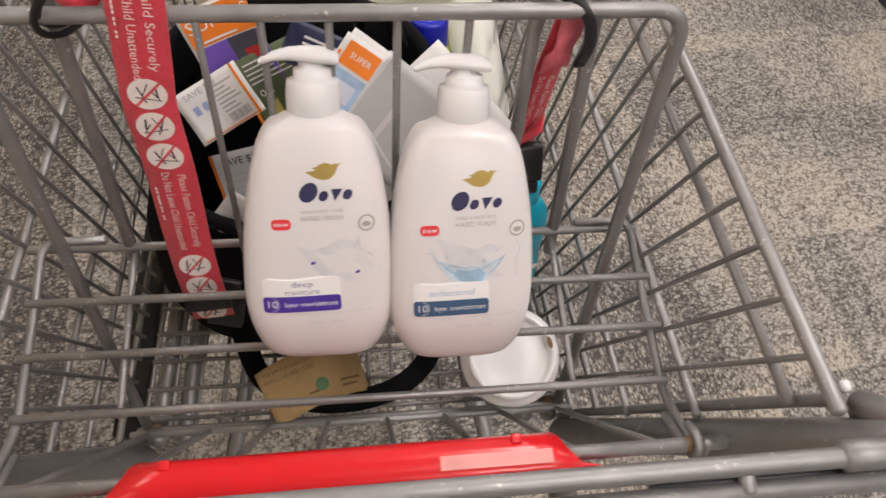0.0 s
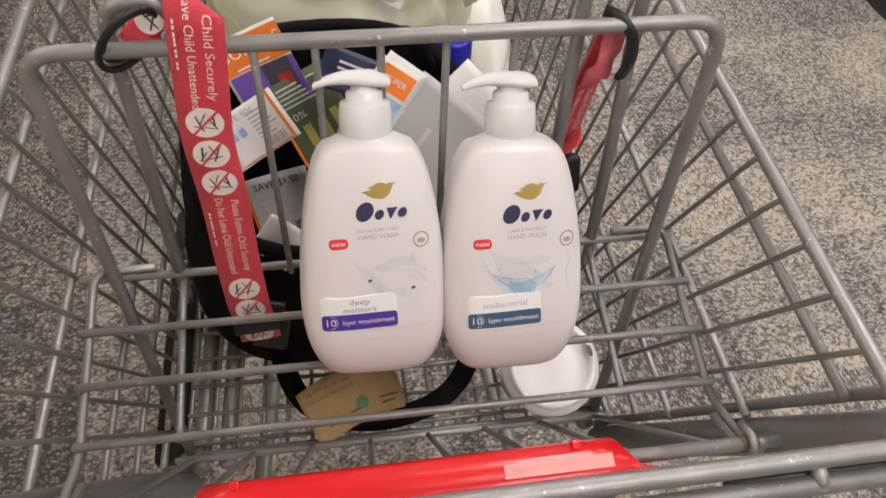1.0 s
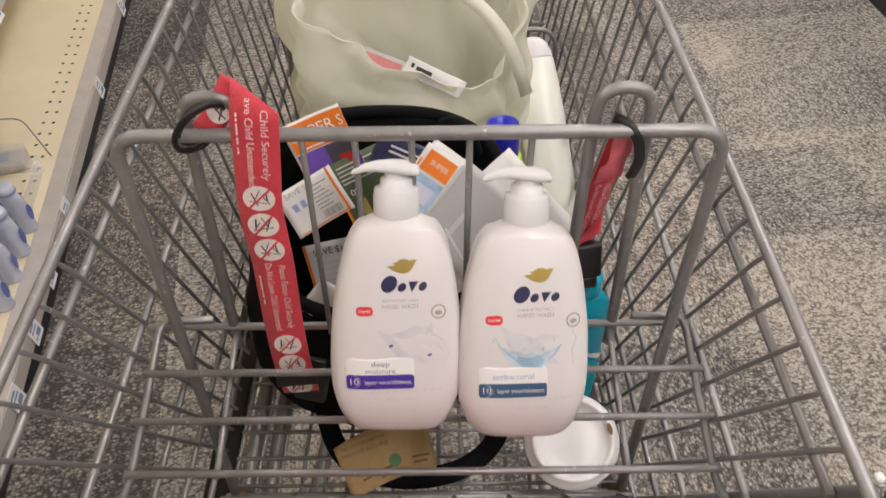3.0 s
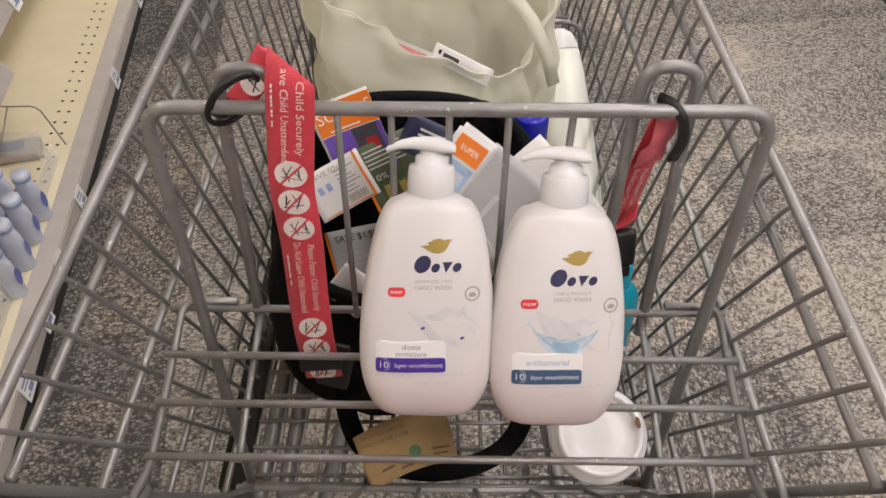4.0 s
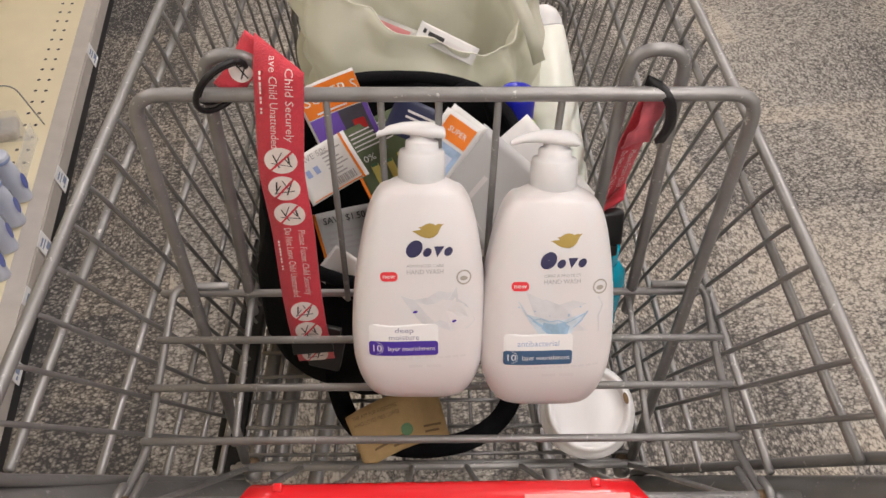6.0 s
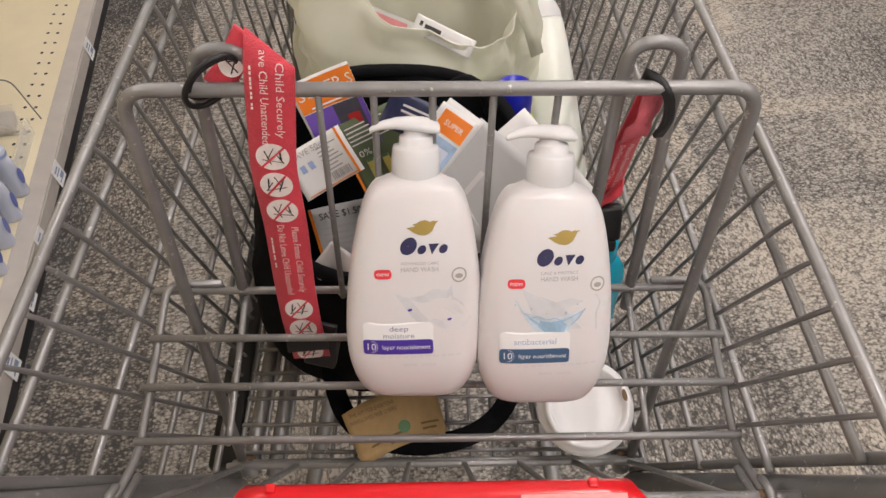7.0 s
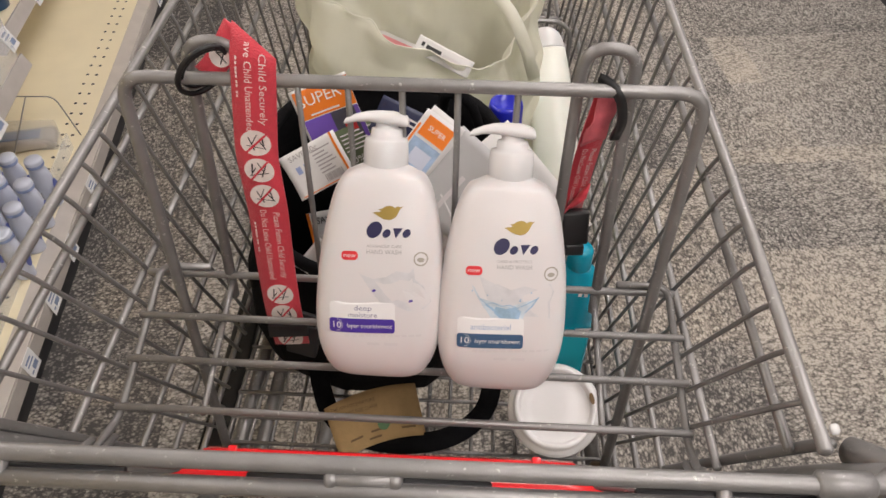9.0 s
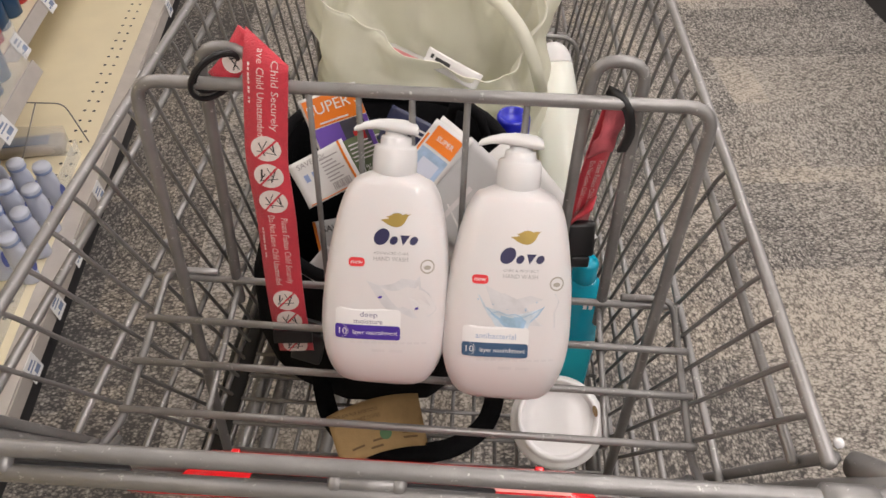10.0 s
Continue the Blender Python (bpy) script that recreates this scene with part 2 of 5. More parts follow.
TAG = material("white_price_tag", (0.82, 0.82, 0.82), 0.5)
TAG_BLUE = material("blue_grey_tag_print", (0.22, 0.28, 0.42), 0.5)
YELLOW = material("yellow_plastic", (0.80, 0.70, 0.02), 0.4)
BLUE_BOTTLE = material("blue_bottle_plastic", (0.02, 0.10, 0.24), 0.3, 0, 0.1, 30, spread=0.3)
WHITE_BLUE = material("white_blue_bottle", (0.62, 0.66, 0.78), 0.28, 0, 0.05, 20)
PERI = material("periwinkle_label", (0.12, 0.16, 0.48), 0.35)
RED_PACK = material("red_pack", (0.5, 0.03, 0.03), 0.4, 0, 0.2, 30)
WALL_PAINT = material("off_white_wall_paint", (0.7, 0.68, 0.64), 0.8, 0, 0.04, 4)
CEIL_PAINT = material("white_ceiling_tile", (0.8, 0.79, 0.77), 0.9, 0, 0.05, 8)
DIFFUSER = bpy.data.materials.new("lamp_diffuser")
DIFFUSER.use_nodes = True
DIFFUSER.node_tree.nodes["Principled BSDF"].inputs["Emission Color"].default_value = (1, 0.95, 0.88, 1)
DIFFUSER.node_tree.nodes["Principled BSDF"].inputs["Emission Strength"].default_value = 6.0
ACRYLIC = bpy.data.materials.new("clear_acrylic")
ACRYLIC.use_nodes = True
_b = ACRYLIC.node_tree.nodes["Principled BSDF"]
_b.inputs["Base Color"].default_value = (0.9, 0.93, 0.95, 1)
_b.inputs["Roughness"].default_value, _b.inputs["Alpha"].default_value = 0.12, 0.22


# ---- mesh helpers ----
def thing(name, label, category, at=(0, 0, 0), turn=(0, 0, 0), group="", kind=""):
    ob = new(name)
    ob.empty_display_size = 0.05
    ob.matrix_world = pose(*at, *turn)
    return tagged(ob, label, category, group, kind)


def part(name, geo, mat, parent=None, label="", smooth=True):
    """Links one mesh object (a bmesh, or vertices and faces) under a thing or a part, in the parent's own space."""
    me = bpy.data.meshes.new(name)
    if isinstance(geo, tuple):
        me.from_pydata([tuple(v) for v in geo[0]], [], [tuple(f) for f in geo[1]])
        me.update()
    else:
        geo.to_mesh(me)
        geo.free()
    me.materials.append(mat)
    for p in me.polygons:
        p.use_smooth = smooth
    ob = new(name, me)
    if parent:
        ob.parent = parent
    if label:
        ob["label"] = label
    return ob


def rounded(points, radius, steps=5):
    """A polyline whose inner corners are arcs of about that radius."""
    pts = [Vector(p) for p in points]
    if radius <= 0 or len(pts) < 3:
        return pts
    out = [pts[0]]
    for a, b, c in zip(pts, pts[1:], pts[2:]):
        u, v = (a - b), (c - b)
        d = min(radius, u.length * 0.49, v.length * 0.49)
        p, q = b + u.normalized() * d, b + v.normalized() * d
        for i in range(steps + 1):
            s = i / steps
            out.append(p * (1 - s) ** 2 + b * 2 * s * (1 - s) + q * s * s)
    out.append(pts[-1])
    return out


def tube(points, r, bend=0.0, seg=8):
    """A round bar along a polyline, with closed, slightly domed ends."""
    pts = rounded(points, bend)
    verts, faces = [], []
    t0 = (pts[1] - pts[0]).normalized()
    side = t0.orthogonal().normalized()
    n = len(pts)
    rings = []
    for i, p in enumerate(pts):
        t = (pts[min(i + 1, n - 1)] - pts[max(i - 1, 0)]).normalized()
        side = (side - t * side.dot(t)).normalized()
        up = t.cross(side)
        rr = r(i / (n - 1)) if callable(r) else r
        rings.append((p, t, side, up, rr))
    first, last = rings[0], rings[-1]
    rings = [(first[0] - first[1] * first[4] * 0.35, *first[1:4], first[4] * 0.6)] + rings + [(last[0] + last[1] * last[4] * 0.35, *last[1:4], last[4] * 0.6)]
    for p, t, s, u, rr in rings:
        for k in range(seg):
            a = 2 * math.pi * k / seg
            verts.append(p + s * (math.cos(a) * rr) + u * (math.sin(a) * rr))
    m = len(rings)
    for i in range(m - 1):
        for k in range(seg):
            k2 = (k + 1) % seg
            faces.append((i * seg + k, i * seg + k2, (i + 1) * seg + k2, (i + 1) * seg + k))
    faces.append(tuple(reversed(range(seg))))
    faces.append(tuple(range((m - 1) * seg, m * seg)))
    return verts, faces


def joined(*geos):
    verts, faces = [], []
    for v, f in geos:
        k = len(verts)
        verts += list(v)
        faces += [tuple(i + k for i in q) for q in f]
    return verts, faces


def moved(geo, m):
    return [m @ Vector(v) for v in geo[0]], geo[1]


def box(x0, y0, z0, x1, y1, z1, bevel=0.0):
    bm = bmesh.new()
    bmesh.ops.create_cube(bm, size=1)
    for v in bm.verts:
        v.co = Vector(((x0 + x1) / 2 + v.co.x * (x1 - x0), (y0 + y1) / 2 + v.co.y * (y1 - y0), (z0 + z1) / 2 + v.co.z * (z1 - z0)))
    if bevel:
        bmesh.ops.bevel(bm, geom=bm.edges[:], offset=bevel, segments=2, affect="EDGES", profile=0.6)
    out = [v.co.copy() for v in bm.verts]
    bm.verts.index_update()
    faces = [tuple(v.index for v in f.verts) for f in bm.faces]
    bm.free()
    return out, faces


def lathe(profile, seg=40, cap=True):
    """Round body about z from rows of (radius, height), or of (half width, half depth, height) for an oval one."""
    verts, faces = [], []
    for row in profile:
        a, b, z = row if len(row) == 3 else (row[0], row[0], row[1])
        for k in range(seg):
            w = 2 * math.pi * k / seg
            verts.append(Vector((a * math.cos(w), b * math.sin(w), z)))
    for i in range(len(profile) - 1):
        for k in range(seg):
            k2 = (k + 1) % seg
            faces.append((i * seg + k, i * seg + k2, (i + 1) * seg + k2, (i + 1) * seg + k))
    if cap:
        faces.append(tuple(reversed(range(seg))))
        faces.append(tuple(range((len(profile) - 1) * seg, len(profile) * seg)))
    return verts, faces


def ribbon(points, across, width, thick=0.0014, twist=0.0, bend=0.012):
    """A flat band along a polyline. across: the band's sideways direction, one vector or one for each point."""
    pts = rounded(points, bend, 4)
    n = len(pts)
    if isinstance(across, tuple):
        ways = [Vector(across)] * n
    else:
        ways = []
        for i in range(n):
            f = i / (n - 1) * (len(across) - 1)
            k = min(int(f), len(across) - 2)
            ways.append(Vector(across[k]).lerp(Vector(across[k + 1]), f - k))
    verts, faces = [], []
    for i, p in enumerate(pts):
        t = (pts[min(i + 1, n - 1)] - pts[max(i - 1, 0)]).normalized()
        w = (ways[i] - t * ways[i].dot(t)).normalized()
        nrm = w.cross(t)
        for s, h in ((-1, -1), (1, -1), (1, 1), (-1, 1)):
            verts.append(p + w * (s * width / 2) + nrm * (h * thick / 2))
    for i in range(n - 1):
        for k in range(4):
            k2 = (k + 1) % 4
            faces.append((i * 4 + k, (i + 1) * 4 + k, (i + 1) * 4 + k2, i * 4 + k2))
    faces += [(0, 1, 2, 3), tuple(reversed(range((n - 1) * 4, n * 4)))]
    return verts, faces


def lettering(text, height, width=None):
    """Flat vertices and faces of a line of words, centred on the origin, in the xy plane."""
    cu = bpy.data.curves.new("words", "FONT")
    cu.body, cu.align_x, cu.align_y, cu.size, cu.resolution_u = text, "CENTER", "CENTER", height * 1.38, 2
    ob = new("words", cu)
    bpy.context.view_layer.update()
    me = bpy.data.meshes.new_from_object(ob.evaluated_get(bpy.context.evaluated_depsgraph_get()))
    verts, faces = [v.co.copy() for v in me.vertices], [tuple(p.vertices) for p in me.polygons]
    bpy.data.objects.remove(ob)
    bpy.data.curves.remove(cu)
    bpy.data.meshes.remove(me)
    if width and verts:
        span = max(v.x for v in verts) - min(v.x for v in verts)
        for v in verts:
            v.x *= width / span
    return verts, faces


def patch(x0, y0, x1, y1, nx=10, ny=4, round_=0.0):
    """A flat rectangle cut into small faces; its corners are pulled in a little where round_ is given."""
    verts, faces = [], []
    cx, cy, hx, hy = (x0 + x1) / 2, (y0 + y1) / 2, (x1 - x0) / 2, (y1 - y0) / 2
    for j in range(ny + 1):
        for i in range(nx + 1):
            u, v = 2 * i / nx - 1, 2 * j / ny - 1
            x, y = u * hx, v * hy
            if round_:
                ex, ey = max(abs(x) - (hx - round_), 0), max(abs(y) - (hy - round_), 0)
                d = math.hypot(ex, ey)
                if d > round_:
                    x, y = math.copysign(hx - round_ + ex * round_ / d, x), math.copysign(hy - round_ + ey * round_ / d, y)
            verts.append(Vector((cx + x, cy + y, 0)))
    for j in range(ny):
        for i in range(nx):
            a = j * (nx + 1) + i
            faces.append((a, a + 1, a + nx + 2, a + nx + 1))
    return verts, faces


def disc(cx, cy, rx, ry=None, n=28, inner=0.0):
    ry = ry or rx
    verts, faces = [], []
    rows = (inner, 1.0) if inner else (0.02, 0.5, 1.0)
    for q in rows:
        for k in range(n):
            a = 2 * math.pi * k / n
            verts.append(Vector((cx + rx * q * math.cos(a), cy + ry * q * math.sin(a), 0)))
    for i in range(len(rows) - 1):
        for k in range(n):
            k2 = (k + 1) % n
            faces.append((i * n + k, (i + 1) * n + k, (i + 1) * n + k2, i * n + k2))
    return verts, faces


def outline(points, n=1):
    """A flat patch from an outline, as a fan about its middle."""
    c = sum((Vector((x, y, 0)) for x, y in points), Vector()) / len(points)
    verts = [c] + [Vector((x, y, 0)) for x, y in points]
    m = len(points)
    return verts, [(0, 1 + i, 1 + (i + 1) % m) for i in range(m)]


def bar2(x0, y0, x1, y1, w):
    """A flat bar between two points of the plane."""
    d = Vector((x1 - x0, y1 - y0, 0)).normalized()
    s = Vector((-d.y, d.x, 0)) * (w / 2)
    a, b = Vector((x0, y0, 0)), Vector((x1, y1, 0))
    return [a - s, b - s, b + s, a + s], [(0, 1, 2, 3)]


# ---- the setting ----
AISLE = 7.4  # degrees by which the aisle turns to the left of the cart
setting = pose(0, 0, 0, 0, 0, AISLE)


def flat(name, geo, mat, label, category, m=None):
    ob = part(name, geo, mat, smooth=False)
    if m is not None:
        ob.matrix_world = m
    return tagged(ob, label, category, kind="structure")


floor = flat("floor", box(-7, -7, -0.12, 7, 11, -0.008), CARPET, "grey and beige loop-pile carpet floor of a shop", "floor", setting)
flat("ceiling", box(-7.2, -7.2, CEILING, 7.2, 11.2, CEILING + 0.1), CEIL_PAINT, "plain white ceiling of the shop", "ceiling", setting)
flat("wall_north", box(-7.2, 11, -0.12, 7.2, 11.2, CEILING), WALL_PAINT, "plain off-white painted wall", "wall", setting)
flat("wall_south", box(-7.2, -7.2, -0.12, 7.2, -7, CEILING), WALL_PAINT, "plain off-white painted wall", "wall", setting)
flat("wall_west", box(-7.2, -7, -0.12, -7, 11, CEILING), WALL_PAINT, "plain off-white painted wall", "wall", setting)
flat("wall_east", box(7, -7, -0.12, 7.2, 11, CEILING), WALL_PAINT, "plain off-white painted wall", "wall", setting)
# assumed glowing panels at the unseen lamps
for lx, ly in LAMPS:
    lt = thing("ceiling_light", "assumed white light panel on the shop ceiling, out of view", "ceiling light", (lx, ly, CEILING - 0.001), group="ceiling lights")
    part("frame", joined(box(-0.31, -0.61, -0.03, -0.285, 0.61, 0), box(0.285, -0.61, -0.03, 0.31, 0.61, 0), box(-0.285, -0.61, -0.03, 0.285, -0.585, 0), box(-0.285, 0.585, -0.03, 0.285, 0.61, 0)), CEIL_PAINT, lt, smooth=False)
    part("diffuser", box(-0.284, -0.584, -0.02, 0.284, 0.584, -0.004), DIFFUSER, lt, smooth=False)


# ---- the shopping cart ----
cart = thing("shopping_cart", "grey steel wire shopping cart with child seat and red trim", "shopping cart")
SLANT = -0.44  # how far the ends of the rails move to the front as they go down
RIM_Z, BOT_Z = 0.925, 0.585


def wall_x(y, z, s=1):
    """Half width of the basket on one side (s: 1 or -1); it tapers to the front and to the floor."""
    rim_x = 0.2402 - 0.030 * max(y, -0.02) if s > 0 else 0.2500 - 0.015 * max(y, -0.02)
    return rim_x - 0.105 * (RIM_Z - z) - 0.02 * max(y, 0) * (RIM_Z - z)


def slant_at(y):
    """The wires fan out: steeper to the front."""
    return -max(0.02, 0.355 - 0.95 * y)


FRONT = 0.78
BACK = -0.121
for s, side in ((-1, "side_panel"), (1, "side_panel")):
    # the rim is the panel's own mesh; rails and upright wires are its pieces
    rim = [(s * wall_x(y, RIM_Z, s), y, RIM_Z) for y in (BACK, 0.1, 0.4, FRONT)]
    panel = part(side, tube(rim, 0.0043, seg=10), STEEL, cart)
    for z, r in ((0.892, 0.0034), (0.800, 0.0034), (0.703, 0.0032), (0.648, 0.0031), (0.592, 0.0034)):
        shift = SLANT * (z - RIM_Z)
        part("rail", tube([(s * wall_x(y + shift, z, s), y + shift, z) for y in (BACK + (0.004 if z > 0.85 else -0.004), 0.2, FRONT - 0.02)], r), STEEL, panel)
    y = 0.124 + 0.0357 * 18
    while y > -0.10:
        out = 0.0042
        lean = slant_at(y)
        pts = [(s * (wall_x(y, RIM_Z, s) - 0.002), y, RIM_Z)] + [(s * (wall_x(y + lean * (z - RIM_Z), z, s) - out), y + lean * (z - RIM_Z), z) for z in (RIM_Z - 0.012, 0.8, BOT_Z)]
        part("wire", tube(pts, 0.0019, 0.006, seg=6), STEEL, panel)
        y -= 0.0357
    # thick rear post that carries the side and runs up to the handle
    part("rear_edge", tube([(s * 0.200, 0.032, 0.560), (s * 0.205, 0.015 + 0.003 * s, 0.600), (s * 0.2465, -0.108 + 0.004 * s, 0.900), (s * 0.2475, -0.113, 0.920)], 0.0038, 0.012), STEEL_DARK, panel)
    post = [(s * 0.200, 0.014, 0.560), (s * 0.2055, -0.003, 0.600), (s * 0.227, -0.067, 0.755), (s * 0.256, -0.128, 0.900), (s * 0.270, -0.143, 0.934)]
    part("rear_post", tube(post, lambda f: 0.0145 - 0.0025 * f, 0.03, seg=16), STEEL_DARK, cart)
    part("rim_cap", tube([(s * 0.2475, BACK + 0.013, RIM_Z + 0.001), (s * 0.2500, BACK + 0.013, RIM_Z + 0.002)], 0.0032), PUMP_PLASTIC, cart, "small off-white plastic cap")

# front wall
fw = part("front_panel", tube([(-wall_x(FRONT, RIM_Z, -1), FRONT, RIM_Z), (wall_x(FRONT, RIM_Z), FRONT, RIM_Z)], 0.005, seg=10), STEEL, cart)
for i in range(13):
    fx = -0.168 + i * 0.028
    part("wire", tube([(fx, FRONT, RIM_Z), (fx, FRONT + 0.004, 0.88), (fx * 0.95, FRONT - 0.02, BOT_Z)], 0.0025, 0.01, seg=6), STEEL, fw)
for z in (0.84, 0.75, 0.66):
    part("rail", tube([(-wall_x(FRONT, z, -1), FRONT - 0.008, z), (wall_x(FRONT, z), FRONT - 0.008, z)], 0.0035), STEEL, fw)
part("front_hoop", tube([(-0.192, 0.60, 0.59), (-0.194, 0.635, 0.735), (0.182, 0.635, 0.735), (0.180, 0.60, 0.59)], 0.0036, 0.03), STEEL, cart)

# basket floor: a fine grid with heavier bearers below
bottom = part("basket_floor", joined(*[tube([(bx, 0.03, 0.565), (bx * 0.88, FRONT - 0.1, 0.565)], 0.0085, seg=10) for bx in (-0.188, -0.163, 0.163, 0.188)]), STEEL, cart)
for i in range(18):
    bx = -0.198 + i * 0.0233
    part("wire", tube([(bx, 0.035, 0.5785), (bx * 0.87, FRONT - 0.03, 0.5785)], 0.0022, seg=6), STEEL, bottom)
y = 0.045
while y < FRONT - 0.03:
    hw = wall_x(y, BOT_Z) - 0.004
    part("wire", tube([(-hw, y, 0.583), (hw, y, 0.583)], 0.0022, seg=6), STEEL, bottom)
    y += 0.030
# flat dark runner under the grid
part("runner", joined(box(-0.236, 0.045, 0.536, -0.206, 0.36, 0.552, 0.003)), BLACK_PLASTIC, cart, "dark flat runner")
part("rear_sill", tube([(-0.20, 0.033, 0.584), (0.20, 0.033, 0.584)], 0.0048), STEEL, cart)

# chassis and casters, under the basket
for s in (-1, 1):
    part("chassis_tube", tube([(s * 0.20, -0.02, 0.58), (s * 0.22, -0.06, 0.17), (s * 0.20, 0.1, 0.145), (s * 0.13, 0.72, 0.145)], 0.0125, 0.06, seg=10), STEEL_DARK, cart)
part("chassis_bar", tube([(-0.205, 0.08, 0.147), (0.205, 0.08, 0.147)], 0.010), STEEL_DARK, cart)
part("chassis_bar", tube([(-0.14, 0.66, 0.147), (0.14, 0.66, 0.147)], 0.010), STEEL_DARK, cart)
for s in (-1, 1):
    for cx, cy in ((s * 0.205, 0.02), (s * 0.135, 0.68)):
        fork = part("caster_fork", joined(box(cx - 0.019, cy - 0.012, 0.05, cx - 0.015, cy + 0.012, 0.135), box(cx + 0.015, cy - 0.012, 0.05, cx + 0.019, cy + 0.012, 0.135), box(cx - 0.019, cy - 0.016, 0.132, cx + 0.019, cy + 0.016, 0.137)), STEEL_DARK, cart, smooth=False)
        part("wheel", moved(lathe([(0.02, -0.013), (0.055, -0.012), (0.0625, -0.007), (0.0625, 0.007), (0.055, 0.012), (0.02, 0.013)], 28), pose(cx, cy, 0.0625, 0, 90, 0)), BLACK_PLASTIC, fork)

# child seat: back frame with hooks
SB_TOP, SB_Y = 1.001, 0.0925
seat_back = part("seat_back", tube([(-0.192, 0.036, 0.582), (-0.1965, SB_Y + 0.002, SB_TOP - 0.0025), (0.1975, SB_Y - 0.002, SB_TOP + 0.0025), (0.194, 0.036, 0.582)], 0.0047, 0.02, seg=12), STEEL, cart)


def back_y(z):
    return 0.036 + (z - 0.582) / (SB_TOP - 0.582) * (SB_Y - 0.036)


for s in (-1, 1):
    part("hook", tube([(s * 0.1125, back_y(0.83) + 0.010, 0.80), (s * 0.1145, SB_Y + 0.010, SB_TOP - 0.01), (s * 0.1155, SB_Y + 0.014, 1.0225 + s * 0.0025), (s * 0.1505, SB_Y + 0.014, 1.0225 + s * 0.0025), (s * 0.1505, SB_Y + 0.010, SB_TOP - 0.02), (s * 0.154, back_y(0.80) + 0.010, 0.79)], 0.0044, 0.019, seg=10), STEEL, seat_back)
for wx in (-0.0745, -0.0405, -0.004, 0.0335, 0.0735):
    part("wire", tube([(wx, SB_Y - 0.001, SB_TOP), (wx, back_y(0.82) + 0.004, 0.812)], 0.0024, seg=6), STEEL, seat_back)

# child seat: wire platform that hooks on the rear gate
plat = part("seat_platform", tube([(-0.222, 0.077, 0.8145), (0.2165, 0.077, 0.8145)], 0.0031), STEEL, cart)
for y, z, w in ((0.038, 0.8065, 0.2185), (0.0, 0.80, 0.2180), (-0.039, 0.7925, 0.2165)):
    part("wire", tube([(-w, y, z), (w + 0.001, y, z)], 0.0030), STEEL, plat)
for s in (-1, 1):
    part("side_rod", tube([(s * 0.170, 0.081, 0.819), (s * 0.212, 0.081, 0.818), (s * 0.2145, 0.03, 0.800), (s * 0.2145, -0.045, 0.7865), (s * 0.2135, -0.084, 0.806), (s * 0.2130, -0.104, 0.822), (s * 0.2130, -0.100, 0.834)], 0.0031, 0.012), STEEL, plat)
    part("inner_rod", tube([(s * 0.152, 0.077, 0.8085), (s * 0.152, 0.02, 0.7975), (s * 0.152, -0.039, 0.786)], 0.0026), STEEL, plat)
    part("hinge_pin", tube([(s * 0.193, 0.036, 0.582), (s * 0.182, 0.036, 0.582)], 0.0068), RUST, cart, "rusty hinge pin")
    part("hinge_loop", tube([(s * 0.203, -0.098, 0.826), (s * 0.211, -0.098, 0.826)], 0.0058), RUST, cart, "rust-stained hinge collar")

for s in (-1, 1):
    part("gate_hook", tube([(s * 0.2065, -0.066, 0.797), (s * 0.2065, -0.092, 0.8125), (s * 0.2068, -0.1055, 0.822), (s * 0.2068, -0.1045, 0.8335), (s * 0.2072, -0.096, 0.8345), (s * 0.2075, -0.085, 0.826)], 0.0028, 0.006), STEEL, plat, "bent wire hook")

# rear gate: top bar with a red plastic cover, bars below
gate = part("rear_gate", tube([(-0.232, -0.098, 0.826), (0.232, -0.098, 0.826)], 0.0046, seg=10), STEEL, cart)
part("rail", tube([(-0.20, 0.022, 0.605), (0.20, 0.022, 0.605)], 0.0035), STEEL, gate)
for i in range(8):
    gx = -0.189 + i * 0.054
    part("wire", tube([(gx, -0.098, 0.826), (gx * 0.98, 0.030, 0.59)], 0.0025, seg=6), STEEL, gate)


def cover_geo():
    """The cover: rounded over the bar, then a broad face that falls away to the rear and widens to its lower edge."""
    prof = [(-0.0895, 0.817, 0.115), (-0.089, 0.8325, 0.1165), (-0.0925, 0.8372, 0.118), (-0.099, 0.8390, 0.122), (-0.107, 0.8385, 0.130), (-0.1105, 0.8345, 0.148), (-0.1098, 0.823, 0.170), (-0.102, 0.80, 0.175), (-0.090, 0.775, 0.175)]
    verts, faces = [], []
    cols = 13
    for y, z, w in prof:
        for i in range(cols):
            x = (w + 0.005 + 0.06 * max(0.0, 0.835 - z)) * (2 * i / (cols - 1) - 1) - 0.003
            verts.append(Vector((x, y, z - 0.0014 + 0.016 * (x - 0.13))))
    for j in range(len(prof) - 1):
        for i in range(cols - 1):
            a = j * cols + i
            faces.append((a, a + 1, a + cols + 1, a + cols))
    return verts, faces


cover = part("gate_cover", cover_geo(), RED_PLASTIC, gate, "glossy red plastic cover")
sol = cover.modifiers.new("thick", "SOLIDIFY")
sol.thickness, sol.offset = 0.003, -1
for s in (-1, 1):
    part("cover_clip", box(s * 0.101 - 0.009, -0.0945, 0.8335 + 0.0015 * s, s * 0.101 - 0.003, -0.0885, 0.8385 + 0.0020 * s, 0.001), RED_PLASTIC, gate)
# pale pink patch towards the right end of the cover's top
part("pale_patch", moved(patch(-0.033, -0.0042, 0.033, 0.0042), pose(0.082, -0.1033, 0.8400, 4, -0.9, 0)), PALE_PATCH, gate, "pale pink patch")

